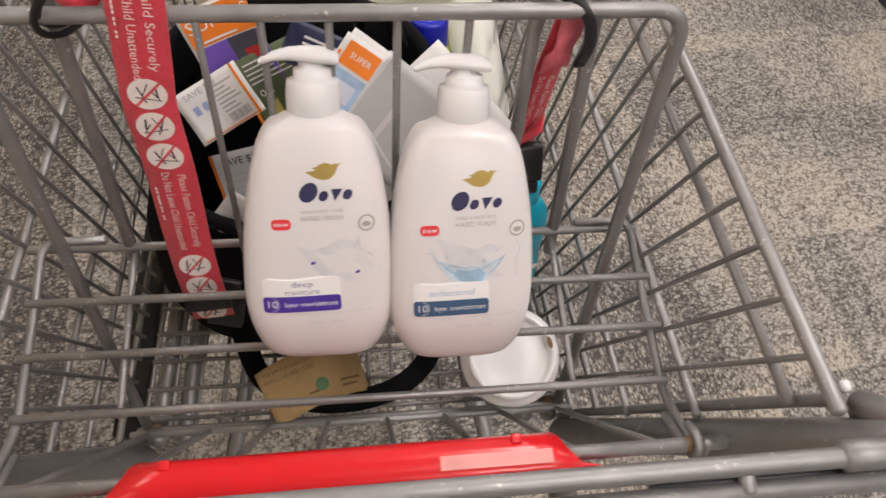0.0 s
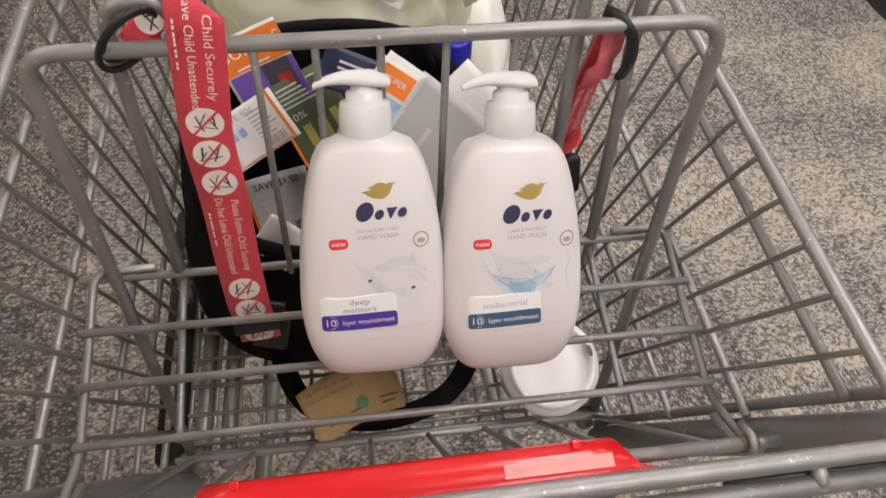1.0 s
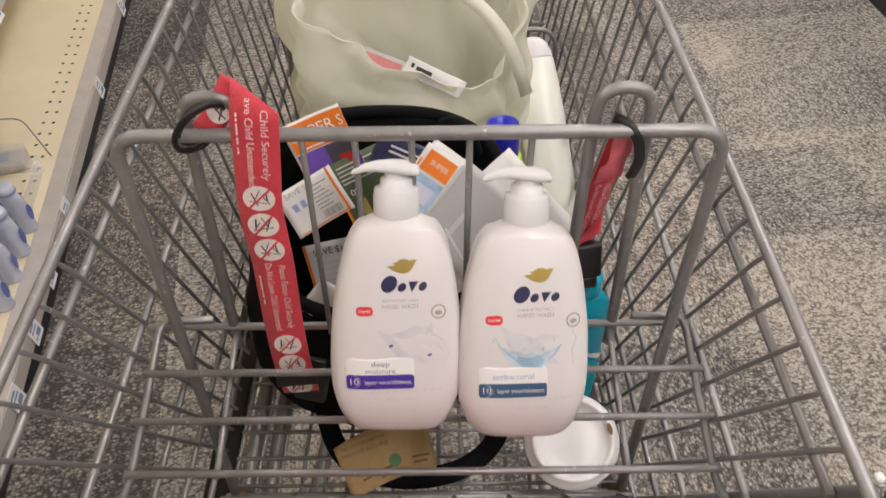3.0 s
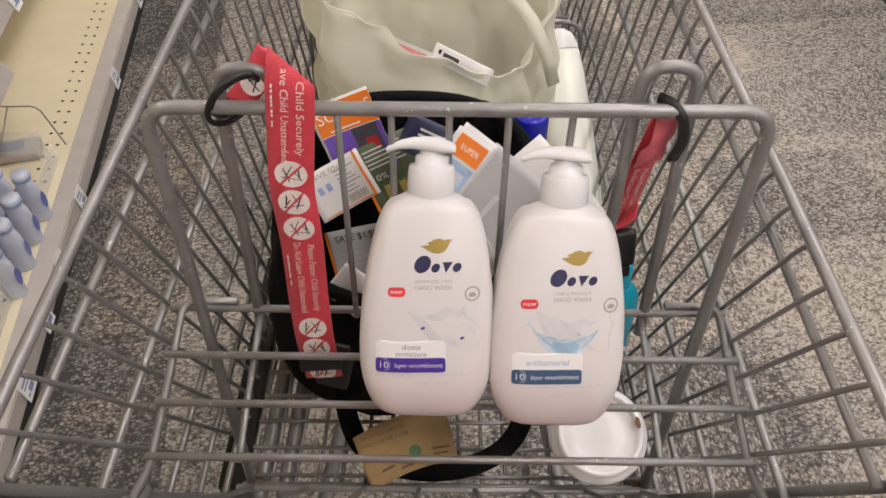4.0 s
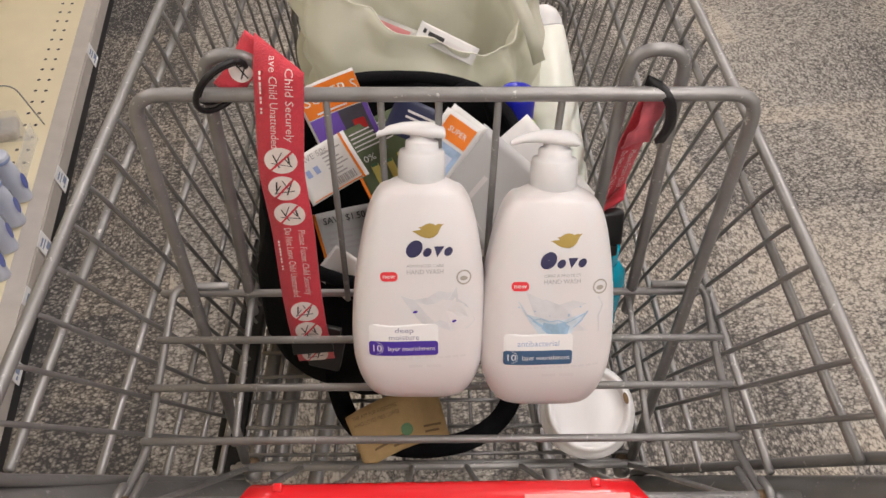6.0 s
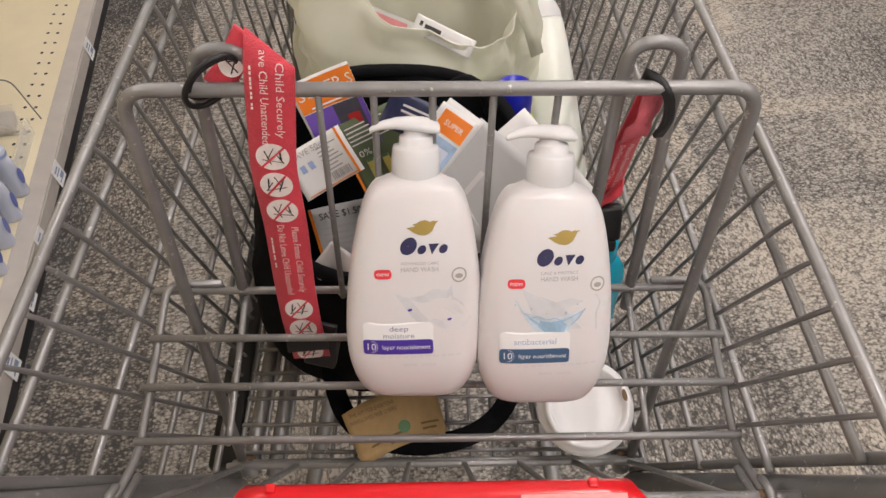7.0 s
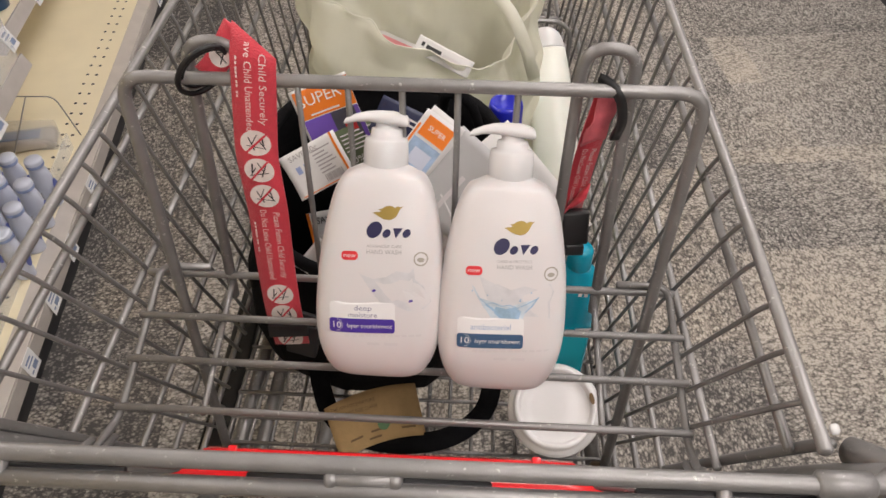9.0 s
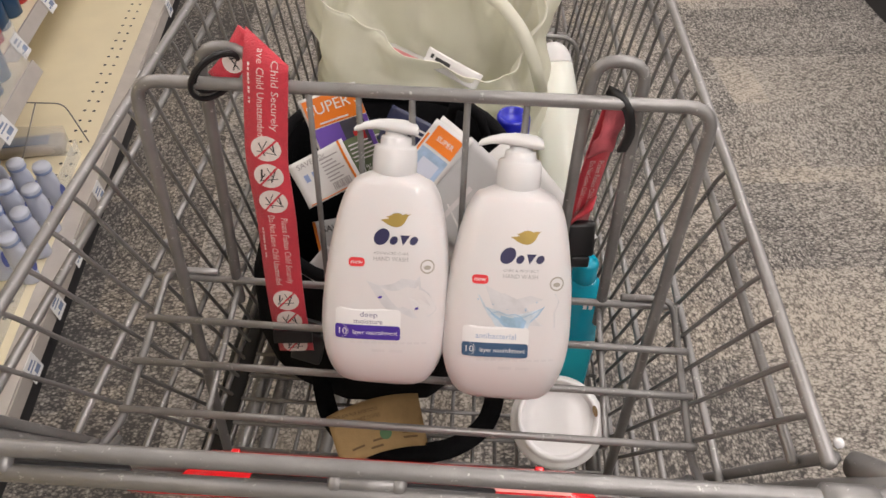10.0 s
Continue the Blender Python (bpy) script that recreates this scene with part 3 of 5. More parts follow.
# push handle: two bars with a clamp between, bent corners
HZ, HK = 0.9360, 0.0165


def grip(x, y=-0.148, dz=0.0):
    return (x, y, HZ + HK * x + dz)


HANDLE = [(-0.262, -0.112, 0.905), (-0.274, -0.136, 0.928), grip(-0.252), grip(0.252), (0.274, -0.136, 0.934), (0.262, -0.112, 0.911)]
handle = part("push_handle", tube(HANDLE, lambda f: 0.0049 + 0.0032 * min(1, max(0, (abs(2 * f - 1) - 0.3) / 0.4)), 0.02, seg=14), STEEL, cart)
part("lower_bar", tube([grip(-0.255, -0.1575, -0.0085), grip(0.255, -0.1575, -0.0085)], 0.0048, seg=12), STEEL, handle)
for s in (-1, 1):
    part("sleeve", tube([grip(s * 0.224, -0.1475), grip(s * 0.249, -0.1475)], 0.0074, seg=14), STEEL, handle)
    part("bolt", tube([grip(0.186 * s - 0.009, -0.151, -0.003), grip(0.186 * s - 0.009, -0.158, -0.006)], 0.004), STEEL, handle)
# dark bars stand in for the shade in the gap between the handle bars
for x0, x1 in ((-0.250, -0.132), (-0.066, 0.060), (0.135, 0.235)):
    part("gap_shade", tube([grip(x0, -0.1515, -0.0105), grip(x1, -0.1515, -0.0105)], 0.0030, seg=6), SHELF_DARK, handle)
part("clamp", joined(tube([(-0.022, -0.1535, 0.9310), (0.012, -0.1530, 0.9315)], 0.0042, seg=14), tube([(-0.0235, -0.1535, 0.9310), (-0.0195, -0.1535, 0.9310)], 0.0050, seg=14), tube([(0.0095, -0.1530, 0.9315), (0.0135, -0.1530, 0.9315)], 0.0050, seg=14)), STEEL, handle)


# ---- bottles of hand wash on the child seat ----
BODY = [(0.020, 0.013, 0.0), (0.0275, 0.0185, 0.0015), (0.0325, 0.0225, 0.006), (0.0372, 0.0258, 0.015), (0.0408, 0.0283, 0.028), (0.0424, 0.0292, 0.042), (0.0425, 0.0292, 0.058),
        (0.0412, 0.0284, 0.082), (0.0388, 0.0270, 0.102), (0.0358, 0.0252, 0.119), (0.0325, 0.0234, 0.132), (0.0292, 0.0216, 0.140), (0.0250, 0.0196, 0.1455), (0.0205, 0.0172, 0.1490), (0.0168, 0.0152, 0.1505), (0.0150, 0.0150, 0.1520)]


def smooth_profile(rows, per=3):
    out = []
    for i in range(len(rows) - 1):
        p = [Vector(rows[max(0, min(len(rows) - 1, i + k))]) for k in (-1, 0, 1, 2)]
        for j in range(per):
            t = j / per
            out.append(tuple(0.5 * ((2 * p[1]) + (p[2] - p[0]) * t + (2 * p[0] - 5 * p[1] + 4 * p[2] - p[3]) * t * t + (3 * p[1] - p[0] - 3 * p[2] + p[3]) * t ** 3)))
    return out + [rows[-1]]


BODY_FINE = smooth_profile([(a * (1.08 if z < 0.149 else 1.0), b * 0.97, z if z < 0.10 else 0.10 + (z - 0.10) * 1.075) for a, b, z in BODY])


def front_depth(x, h):
    """How far the bottle's front lies before its axis, at x across and h up."""
    for lo, hi in zip(BODY_FINE, BODY_FINE[1:]):
        if lo[2] <= h <= hi[2]:
            f = (h - lo[2]) / (hi[2] - lo[2])
            a, b = lo[0] + (hi[0] - lo[0]) * f, lo[1] + (hi[1] - lo[1]) * f
            return b * (1 - min(abs(x) / a, 0.999) ** 3.8) ** (1 / 3.8)
    return 0.0


def bottle_body():
    verts, faces, seg = [], [], 56
    for a, b, z in BODY_FINE:
        for k in range(seg):
            w = 2 * math.pi * k / seg
            c, s = math.cos(w), math.sin(w)
            e = 2 / (3.8 if z < 0.149 else 2.1)
            verts.append(Vector((a * math.copysign(abs(c) ** e, c), b * math.copysign(abs(s) ** e, s), z)))
    for i in range(len(BODY_FINE) - 1):
        for k in range(seg):
            k2 = (k + 1) % seg
            faces.append((i * seg + k, i * seg + k2, (i + 1) * seg + k2, (i + 1) * seg + k))
    faces += [tuple(reversed(range(seg))), tuple(range((len(BODY_FINE) - 1) * seg, len(BODY_FINE) * seg))]
    return verts, faces


def on_bottle(geo, x, h, layer=1, turn=0.0):
    """Lays a flat print onto the bottle's front, its middle at x across and h up."""
    c, s = math.cos(radians(turn)), math.sin(radians(turn))
    out = []
    for v in geo[0]:
        px, ph = x + v.x * c - v.y * s, h + v.x * s + v.y * c
        out.append(Vector((px, -front_depth(px, ph) - 0.00018 * layer, ph)))
    return out, geo[1]


U = 0.000229  # metres to one unit of the label's layout


def label_at(cx, cy):
    return (cx - 245) * U * 1.05, (866 - cy) * U * 0.99 + 0.0100


def soap_bottle(name, label, at, turn, second):
    ob = thing(name, label, "soap bottle", at, turn, group="bottles on the child seat")
    body = part("body", bottle_body(), WHITE_PLASTIC, ob)
    pump = part("pump", joined(lathe([(0.0150, 0.1530), (0.0156, 0.1537), (0.0156, 0.1660), (0.0150, 0.1715), (0.0144, 0.1732), (0.0110, 0.1738), (0.0108, 0.1785), (0.0102, 0.1797), (0.0080, 0.1801), (0.0076, 0.1850)], 40)), PUMP_PLASTIC, ob)
    spine = [(0.0150, 0.1838, 0.0030, 0.0070), (0.0136, 0.1845, 0.0044, 0.0098), (0.010, 0.1852, 0.0053, 0.0115), (0.004, 0.1858, 0.0057, 0.0118), (-0.004, 0.1864, 0.0052, 0.0110), (-0.013, 0.1866, 0.0042, 0.0086), (-0.021, 0.1854, 0.0033, 0.0062), (-0.0276, 0.1832, 0.0027, 0.0046), (-0.0295, 0.1822, 0.0016, 0.0028)]
    verts, faces, seg = [], [], 16
    for x, z, hz, hy in spine:
        for k in range(seg):
            a = 2 * math.pi * k / seg
            verts.append(Vector((x, hy * math.cos(a), z + hz * (math.sin(a) if math.sin(a) > 0 else 0.75 * math.sin(a)))))
    for i in range(len(spine) - 1):
        for k in range(seg):
            k2 = (k + 1) % seg
            faces.append((i * seg + k, i * seg + k2, (i + 1) * seg + k2, (i + 1) * seg + k))
    faces += [tuple(range(seg)), tuple(reversed(range((len(spine) - 1) * seg, len(spine) * seg)))]
    part("pump_head", (verts, faces), PUMP_PLASTIC, pump)

    def put(name, geo, cx, cy, mat, layer=1, turn=0.0, label=""):
        part(name, on_bottle(geo, *label_at(cx - (0 if second else 10), cy - (0 if second else 6)), layer, turn), mat, body, label, smooth=False)

    # gold emblem: a two-lobed leaf shape; the name: plain slanted blocks
    wing = [(-46, -3), (-36, -7), (-26, -14), (-12, -20), (4, -22), (16, -18), (26, -9), (31, 2), (36, 13), (45, 21), (36, 18), (28, 20), (22, 14), (14, 19), (4, 21), (-8, 18), (-18, 11), (-30, 8), (-20, 4), (-26, 1), (-36, 0)]
    put("emblem", outline([(x * U, y * U) for x, y in wing]), 275, 363, GOLD, 1, 0, "gold foil emblem")
    # the name: a row of plain slanted shapes
    def slanting(geo, lo):
        return [Vector((v.x + 0.24 * (v.y - lo), v.y, 0)) for v in geo[0]], geo[1]

    shapes = [disc(-42 * U, 1 * U, 23 * U, 25 * U, 28), disc(-3 * U, -10 * U, 12 * U, 13 * U, 22), outline([(13 * U, 6 * U), (42 * U, 6 * U), (28 * U, -25 * U)]), disc(57 * U, -10 * U, 12 * U, 13 * U, 22)]
    for geo in shapes:
        put("name_shape", slanting(geo, -25 * U), 262 if second else 272, 421 if second else 416, NAVY, 1, 3, "plain navy shape that stands for the name")
    put("text_line", lettering("CARE & PROTECT" if second else "ADVANCED CARE", 9 * U, 106 * U), 268, 466, GREY_INK, 1, 2)
    put("text_line", lettering("HAND WASH", 14 * U, 104 * U), 268, 484, GREY_INK, 1, 2)
    pill = part("badge", on_bottle(patch(-25 * U, -14 * U, 25 * U, 14 * U, 8, 4, 12 * U), *label_at(154 if second else 160, 500 if second else 494), 1, 3), RED_INK, body, "red new badge", smooth=False)
    put("badge_word", lettering("new", 14 * U, 36 * U), 154 if second else 170, 499, WHITE_INK, 2, 3)
    put("seal", disc(0, 0, 22 * U, inner=0.80), 374, 500, SEAL_INK, 1)
    put("seal_drop", disc(0, 0, 11 * U, 7 * U), 374, 503, SEAL_INK, 1)
    rnd = random.Random(5)
    if second:
        milk = [(-118, 74), (-100, 42), (-60, 52), (-20, 36), (20, 50), (60, 40), (96, 60), (110, 34), (100, 0), (104, -50), (60, -44), (0, -46), (-60, -30), (-88, 0)]
        put("milk_splash", outline([(x * U, y * U) for x, y in milk]), 282, 590, MILK_SPLASH, 1)
        def splash(points, mat, layer):
            put("splash", outline([(x * U, y * U) for x, y in points]), 252, 598, mat, layer, 0, "pale blue water splash print")

        splash([(-79, 14), (-60, -2), (-40, 3), (-15, -7), (10, -2), (35, -10), (60, 3), (94, 22), (75, -8), (60, -24), (52, -46), (-45, -46), (-62, -20)], BLUE_SPLASH, 2)
        splash([(-32, -10), (0, -16), (28, -9), (46, -22), (40, -46), (-18, -46), (-36, -30)], DEEP_SPLASH, 3)
        splash([(-108, 54), (-100, 47), (-82, 18), (-58, -16), (-66, -18), (-90, 20)], BLUE_SPLASH, 3)
        splash([(-62, -2), (-40, -14), (-20, -30), (-26, -32), (-46, -20), (-64, -6)], DEEP_SPLASH, 3)
        splash([(92, 24), (98, 27), (80, -4), (60, -24), (54, -26), (74, -6)], DEEP_SPLASH, 3)
        for ax, ay, bx, by in ((-79, 12, -60, -3), (-60, -3, -40, 2), (-40, 2, -15, -8), (-15, -8, 10, -3), (10, -3, 35, -11), (35, -11, 60, 2), (60, 2, 94, 22), (-20, -12, 6, -30), (8, -10, 26, -28)):
            put("splash", bar2(ax * U, ay * U, bx * U, by * U, 2.6 * U), 252, 598, DEEP_SPLASH, 4)
        for _ in range(6):
            put("drop", disc(0, 0, rnd.uniform(1.5, 3) * U, n=8), 250 + rnd.uniform(-100, 90), 575 + rnd.uniform(-20, 15), DEEP_SPLASH, 2)
    else:
        milk = [(-110, 50), (-70, 36), (-30, 44), (0, 64), (40, 60), (52, 76), (58, 40), (84, 20), (110, -30), (90, -52), (40, -60), (-10, -40), (-30, -52), (-60, -20)]
        put("milk_splash", outline([(x * U, y * U) for x, y in milk]), 305, 605, MILK_SPLASH, 1)
        put("splash", outline([(x * U * 0.7, y * U * 0.6) for x, y in milk]), 318, 605, WHITE_PLASTIC, 2)
        for dx, dy in ((-62, 0), (46, -28)):
            put("drop", disc(0, 0, 7 * U, 4 * U, n=10), 305 + dx, 605 - dy, PURPLE, 2, 20)
    put("label_box", patch(-101 * U, -50 * U, 101 * U, 50 * U, 24, 14, 12 * U), 212, 695, WHITE_INK, 3, 2)
    put("label_band", patch(-101 * U, -23 * U, 101 * U, 23 * U, 30, 10, 9 * U), 212, 721, SLATE if second else PURPLE, 4, 2)
    if second:
        put("text_line", lettering("antibacterial", 19 * U, 122 * U), 212, 676, BLUE_INK, 4, 2)
    else:
        put("text_line", lettering("deep", 17 * U, 54 * U), 213, 664, LABEL_INK, 4, 2)
        put("text_line", lettering("moisture", 17 * U, 88 * U), 213, 686, LABEL_INK, 4, 2)
    put("text_line", lettering("10", 22 * U, 25 * U), 137, 724, WHITE_INK, 5, 2)
    dots = [disc(19 * U * math.cos(a), 19 * U * math.sin(a), 1.6 * U, n=6) for a in np.linspace(-1.4, 1.4, 11)]
    put("dot_ring", joined(*dots), 137, 723, WHITE_INK, 5)
    put("text_line", lettering("layer nourishment", 15 * U, 138 * U), 234, 721, WHITE_INK, 5, 2)
    for i in range(11):
        put("text_bar", bar2((-120 + 22 * i) * U, 0, (-103 + 22 * i) * U, 0, 7 * U), 275, 752, PALE_INK, 1, 3)
    for x0, x1 in ((-45, -5), (8, 50)):
        put("text_bar", bar2(x0 * U, 0, x1 * U, 0, 9 * U), 270, 780, PALE_INK, 1, 2)
    return ob


LEAN = 32
soap_bottle("soap_bottle", "white hand wash pump bottle with purple label, leaning on the seat", (-0.0185, -0.0095, 0.8170), (-LEAN, 1.4, 0), False)
soap_bottle("soap_bottle", "white hand wash pump bottle with slate blue label, on the seat", (0.0695, -0.014, 0.814), (-LEAN, 1, 0), True)


# ---- safety belt on the child seat ----
def along(points, across, geo, s0, lift, bend=0.012):
    """Lays a flat print (x along the band, y across it) onto a band, from the way s0 along it."""
    pts = rounded(points, bend, 4)
    run = [0.0]
    for a, b in zip(pts, pts[1:]):
        run.append(run[-1] + (b - a).length)
    out = []
    for v in geo[0]:
        s = min(max(s0 + v.x, 0.0), run[-1] - 1e-5)
        k = max(i for i in range(len(run) - 1) if run[i] <= s)
        t = (pts[k + 1] - pts[k]).normalized()
        w = (Vector(across) - t * Vector(across).dot(t)).normalized()
        out.append(pts[k] + t * (s - run[k]) + w * v.y - w.cross(t) * lift)
    return out, geo[1]


BELT_W = 0.0300
belt = thing("safety_belt", "red woven child safety belt with white print over the seat", "safety belt")
DOWN = [(-0.0985, 0.103, 1.0365), (-0.1005, 0.090, 1.020), (-0.1025, 0.0875, 1.000), (-0.1085, 0.080, 0.946), (-0.1070, 0.074, 0.896), (-0.1085, 0.066, 0.835), (-0.1075, 0.058, 0.795), (-0.104, 0.052, 0.755)]
ACROSS = (1, 0, -0.12)
FOLD = 0.020  # the strap is folded on the slant at its top: its one edge starts lower


def slanted(geo, points, cut, bend=0.012):
    pts = rounded(points, bend, 4)
    run = [0.0]
    for a, b in zip(pts, pts[1:]):
        run.append(run[-1] + (b - a).length)
    first = min(i for i in range(len(run)) if run[i] >= cut)
    for i in range(first):
        for k in (1, 2):
            geo[0][i * 4 + k] = geo[0][first * 4 + k].copy()
    return geo


strap = part("strap", slanted(ribbon(DOWN, ACROSS, BELT_W), DOWN, FOLD), WEBBING, belt)
END = [(-0.1385, 0.0985, 0.998), (-0.1310, 0.101, 1.005), (-0.1220, 0.105, 1.017), (-0.1175, 0.108, 1.0250), (-0.1140, 0.1075, 1.0305)]
end = part("strap_end", ribbon(END, (0.60, -0.25, -0.72), 0.0170), WEBBING, belt)
part("disc", along(END, (0.60, -0.25, -0.72), disc(0, 0, 0.0080, 0.0078, 22), 0.019, -0.0012), BELT_DISC, end, smooth=False)
part("mark", along(END, (0.60, -0.25, -0.72), joined(bar2(-0.005, 0.003, 0.003, 0.001, 0.0010), bar2(-0.002, 0.006, 0.001, -0.004, 0.0009), bar2(0.0, -0.003, 0.006, 0.003, 0.0009)), 0.019, -0.0016), BLACK_INK, end, smooth=False)


def belt_print(name, geo, s0, mat, lift=0.0011):
    part(name, along(DOWN, ACROSS, geo, s0, lift), mat, strap, smooth=False)


def line_on_belt(text, s0, y, width, height):
    v, f = lettering(text, height, width)
    belt_print("text_line", ([Vector((p.x, p.y, 0)) for p in v], f), s0, BELT_WHITE)


for s0, first_words, second_words in ((0.0445, "Child Securely", "ave Child Unattended"), (0.180, "Please Fasten Child Securely", "Do Not Leave Child Unattended")):
    line = lettering(first_words, 0.0052, 0.052 if s0 < 0.1 else 0.066)
    belt_print("text_line", ([Vector((p.x, p.y + 0.0058, 0)) for p in line[0]], line[1]), s0, BELT_WHITE)
    line = lettering(second_words, 0.0052, 0.064 if s0 < 0.1 else 0.070)
    belt_print("text_line", ([Vector((p.x, p.y - 0.0038, 0)) for p in line[0]], line[1]), s0, BELT_WHITE)
    for x0, x1 in ((-0.013, -0.0105), (-0.0095, -0.0075), (-0.006, -0.0035), (-0.003, -0.0005), (0.0, 0.0022), (0.004, 0.0062), (0.007, 0.009), (0.012, 0.0138), (0.0146, 0.0165)):
        belt_print("text_bar", bar2(x0, -0.0112, x1, -0.0112, 0.0012), s0 - 0.010, BELT_WHITE)
for i, s0 in enumerate((0.0860, 0.1090, 0.1320, 0.2310, 0.2530, 0.281)):
    belt_print("disc", disc(0, 0, 0.0104, 0.0108, 28), s0, BELT_DISC, 0.0011)
    flip = -1 if i % 2 else 1
    for x0, y0, x1, y1, w in ((-0.0050, 0.004, 0.0015, 0.0050, 0.0015), (-0.004, -0.0048, 0.005, -0.001, 0.0012), (0.002, -0.006, 0.0035, 0.006, 0.0009), (-0.006, 0.0005, 0.0005, -0.0025, 0.0009), (-0.002, 0.002, 0.004, 0.0065, 0.0010)):
        belt_print("mark", bar2(x0 * 1.15, flip * y0 * 1.1, x1 * 1.15, flip * y1 * 1.1, w * 0.75), s0, BLACK_INK, 0.0013)
    belt_print("slash", bar2(-0.0080, 0.0072, 0.0080, -0.0072, 0.0015), s0, WEBBING, 0.0015)
part("keeper", moved(box(-0.0165, -0.006, -0.0016, 0.0165, 0.006, 0.0034, 0.001), pose(-0.1055, 0.054, 0.773, 70, 0, 5)), BLACK_PLASTIC, belt, "black plastic strap keeper")
def loop(cx, cy, cz, major, minor, tilt, swing):
    """A tilted oval loop that passes before and behind the top bar."""
    pts = []
    for a in np.linspace(0, 2 * math.pi, 30):
        p, q = major * math.cos(a), minor * math.sin(a)
        c, s_ = math.cos(radians(tilt)), math.sin(radians(tilt))
        pts.append((cx + p * c - q * s_, cy + swing * math.sin(a), cz + p * s_ + q * c))
    return pts


part("ring", tube(loop(-0.1390, 0.097, 1.003, 0.0225, 0.0125, 58, -0.0105), 0.0020), BLACK_PLASTIC, belt, "black plastic loop")
part("ring", tube(loop(-0.1375, 0.099, 1.004, 0.0195, 0.0115, 52, -0.0100), 0.0016), BLACK_PLASTIC, belt, "black plastic loop")
part("buckle", joined(moved(box(-0.014, -0.018, -0.005, 0.014, 0.012, 0.005, 0.003), pose(-0.098, 0.070, 0.742, 60, 8, -10)), moved(box(-0.009, 0.010, -0.003, 0.009, 0.022, 0.003, 0.001), pose(-0.098, 0.070, 0.742, 60, 8, -10))), BLACK_PLASTIC, belt, "black plastic buckle")

other = thing("safety_belt", "twisted red safety belt end with a black buckle", "safety belt")
HANG = [(0.1345, 0.100, 0.995), (0.1325, 0.104, 0.970), (0.1310, 0.108, 0.950), (0.1300, 0.113, 0.920), (0.1290, 0.118, 0.888), (0.1285, 0.122, 0.862)]
hang_way = (1, 0.15, 0.16)
hanging = part("strap", ribbon(HANG, hang_way, 0.0175, 0.0018, bend=0.006), WEBBING, other)
# upper fold, in a lighter pink than the strap below
part("strap", ribbon([(0.1350, 0.097, 0.994), (0.1335, 0.0935, 0.980), (0.1310, 0.0945, 0.968), (0.1300, 0.0975, 0.957), (0.1290, 0.104, 0.949)], [(1, 0.2, -0.1), (1, 0.5, 0.25), (1, -0.3, 0.1), (1, 0.4, 0.3)], 0.0150, 0.0016, bend=0.004), BELT_PINK, other, "lighter pink strap fold")
part("strap", ribbon([(0.1360, 0.108, 0.898), (0.1290, 0.112, 0.884), (0.1225, 0.116, 0.868)], (0.5, 0.1, 0.85), 0.0150, 0.0014, bend=0.004), WEBBING, other)
for words, off in (("Do Not Leave Child Unattended", -0.0028), ("Please Fasten Child Securely", 0.0038)):
    line = lettering(words, 0.0042, 0.066)
    part("text_line", along(HANG, hang_way, ([Vector((p.x, p.y + off, 0)) for p in line[0]], line[1]), 0.090, 0.0013, 0.006), BELT_WHITE, hanging, smooth=False)
part("buckle", joined(moved(box(-0.0115, -0.020, -0.005, 0.0115, 0.010, 0.005, 0.003), pose(0.131, 0.110, 0.862, 70, 0, 8)), moved(box(-0.008, -0.030, -0.004, 0.008, -0.02, 0.004, 0.002), pose(0.133, 0.110, 0.862, 70, 4, 8))), BLACK_PLASTIC, other, "black plastic buckle")
part("clip_band", ribbon([(0.1270, 0.1000, 1.0065), (0.1320, 0.0925, 1.0085), (0.1400, 0.0855, 1.002), (0.1450, 0.086, 0.982), (0.1425, 0.090, 0.964)], [(0.6, -0.5, 0.6), (0.75, -0.35, 0.6), (1, 0.1, 0.3), (1, 0.2, 0.2)], 0.0066, 0.0028, bend=0.008), BLACK_PLASTIC, other, "black rubber clip band")


# ---- black tote bag in the basket ----
def soft_body(rings, seg=64, fold=0.0, seed=0, thick=0.0025):
    """An open soft shell from rings of (cx, cy, rx, ry, z), creased by noise."""
    verts, faces = [], []
    n = len(rings)
    for j, (cx, cy, rx, ry, z) in enumerate(rings):
        for k in range(seg):
            a = 2 * math.pi * k / seg
            d = fold * noise.noise(Vector((3.2 * math.cos(a) + seed, 3.2 * math.sin(a), z * 9)))
            e = 0.8
            c, s = math.cos(a), math.sin(a)
            zz = z(a) if callable(z) else z
            verts.append(Vector((cx + (rx + d) * math.copysign(abs(c) ** e, c), cy + (ry + d) * math.copysign(abs(s) ** e, s), zz)))
    for j in range(n - 1):
        for k in range(seg):
            k2 = (k + 1) % seg
            faces.append((j * seg + k, j * seg + k2, (j + 1) * seg + k2, (j + 1) * seg + k))
    faces.append(tuple(reversed(range(seg))))
    return verts, faces


tote = thing("tote_bag", "open black fabric tote bag filled with coupons, in the cart", "tote bag")
tote_rings = [(-0.058, 0.222, 0.105, 0.095, 0.588), (-0.058, 0.222, 0.122, 0.114, 0.594), (-0.053, 0.222, 0.132, 0.119, 0.66), (-0.050, 0.222, 0.132, 0.117, 0.74), (-0.045, 0.222, 0.124, 0.111, 0.78), (-0.040, 0.225, 0.117, 0.106, 0.815)]
tv, tf = soft_body(tote_rings, 56, 0.010, 2)
tv = [v + Vector((0, 0, (v.z - 0.588) / 0.227 * (0.14 if v.y > 0.225 else 0.45) * (v.y - 0.225))) if v.z > 0.6 else v for v in tv]
body = part("body", (tv, tf), BLACK_CLOTH, tote)
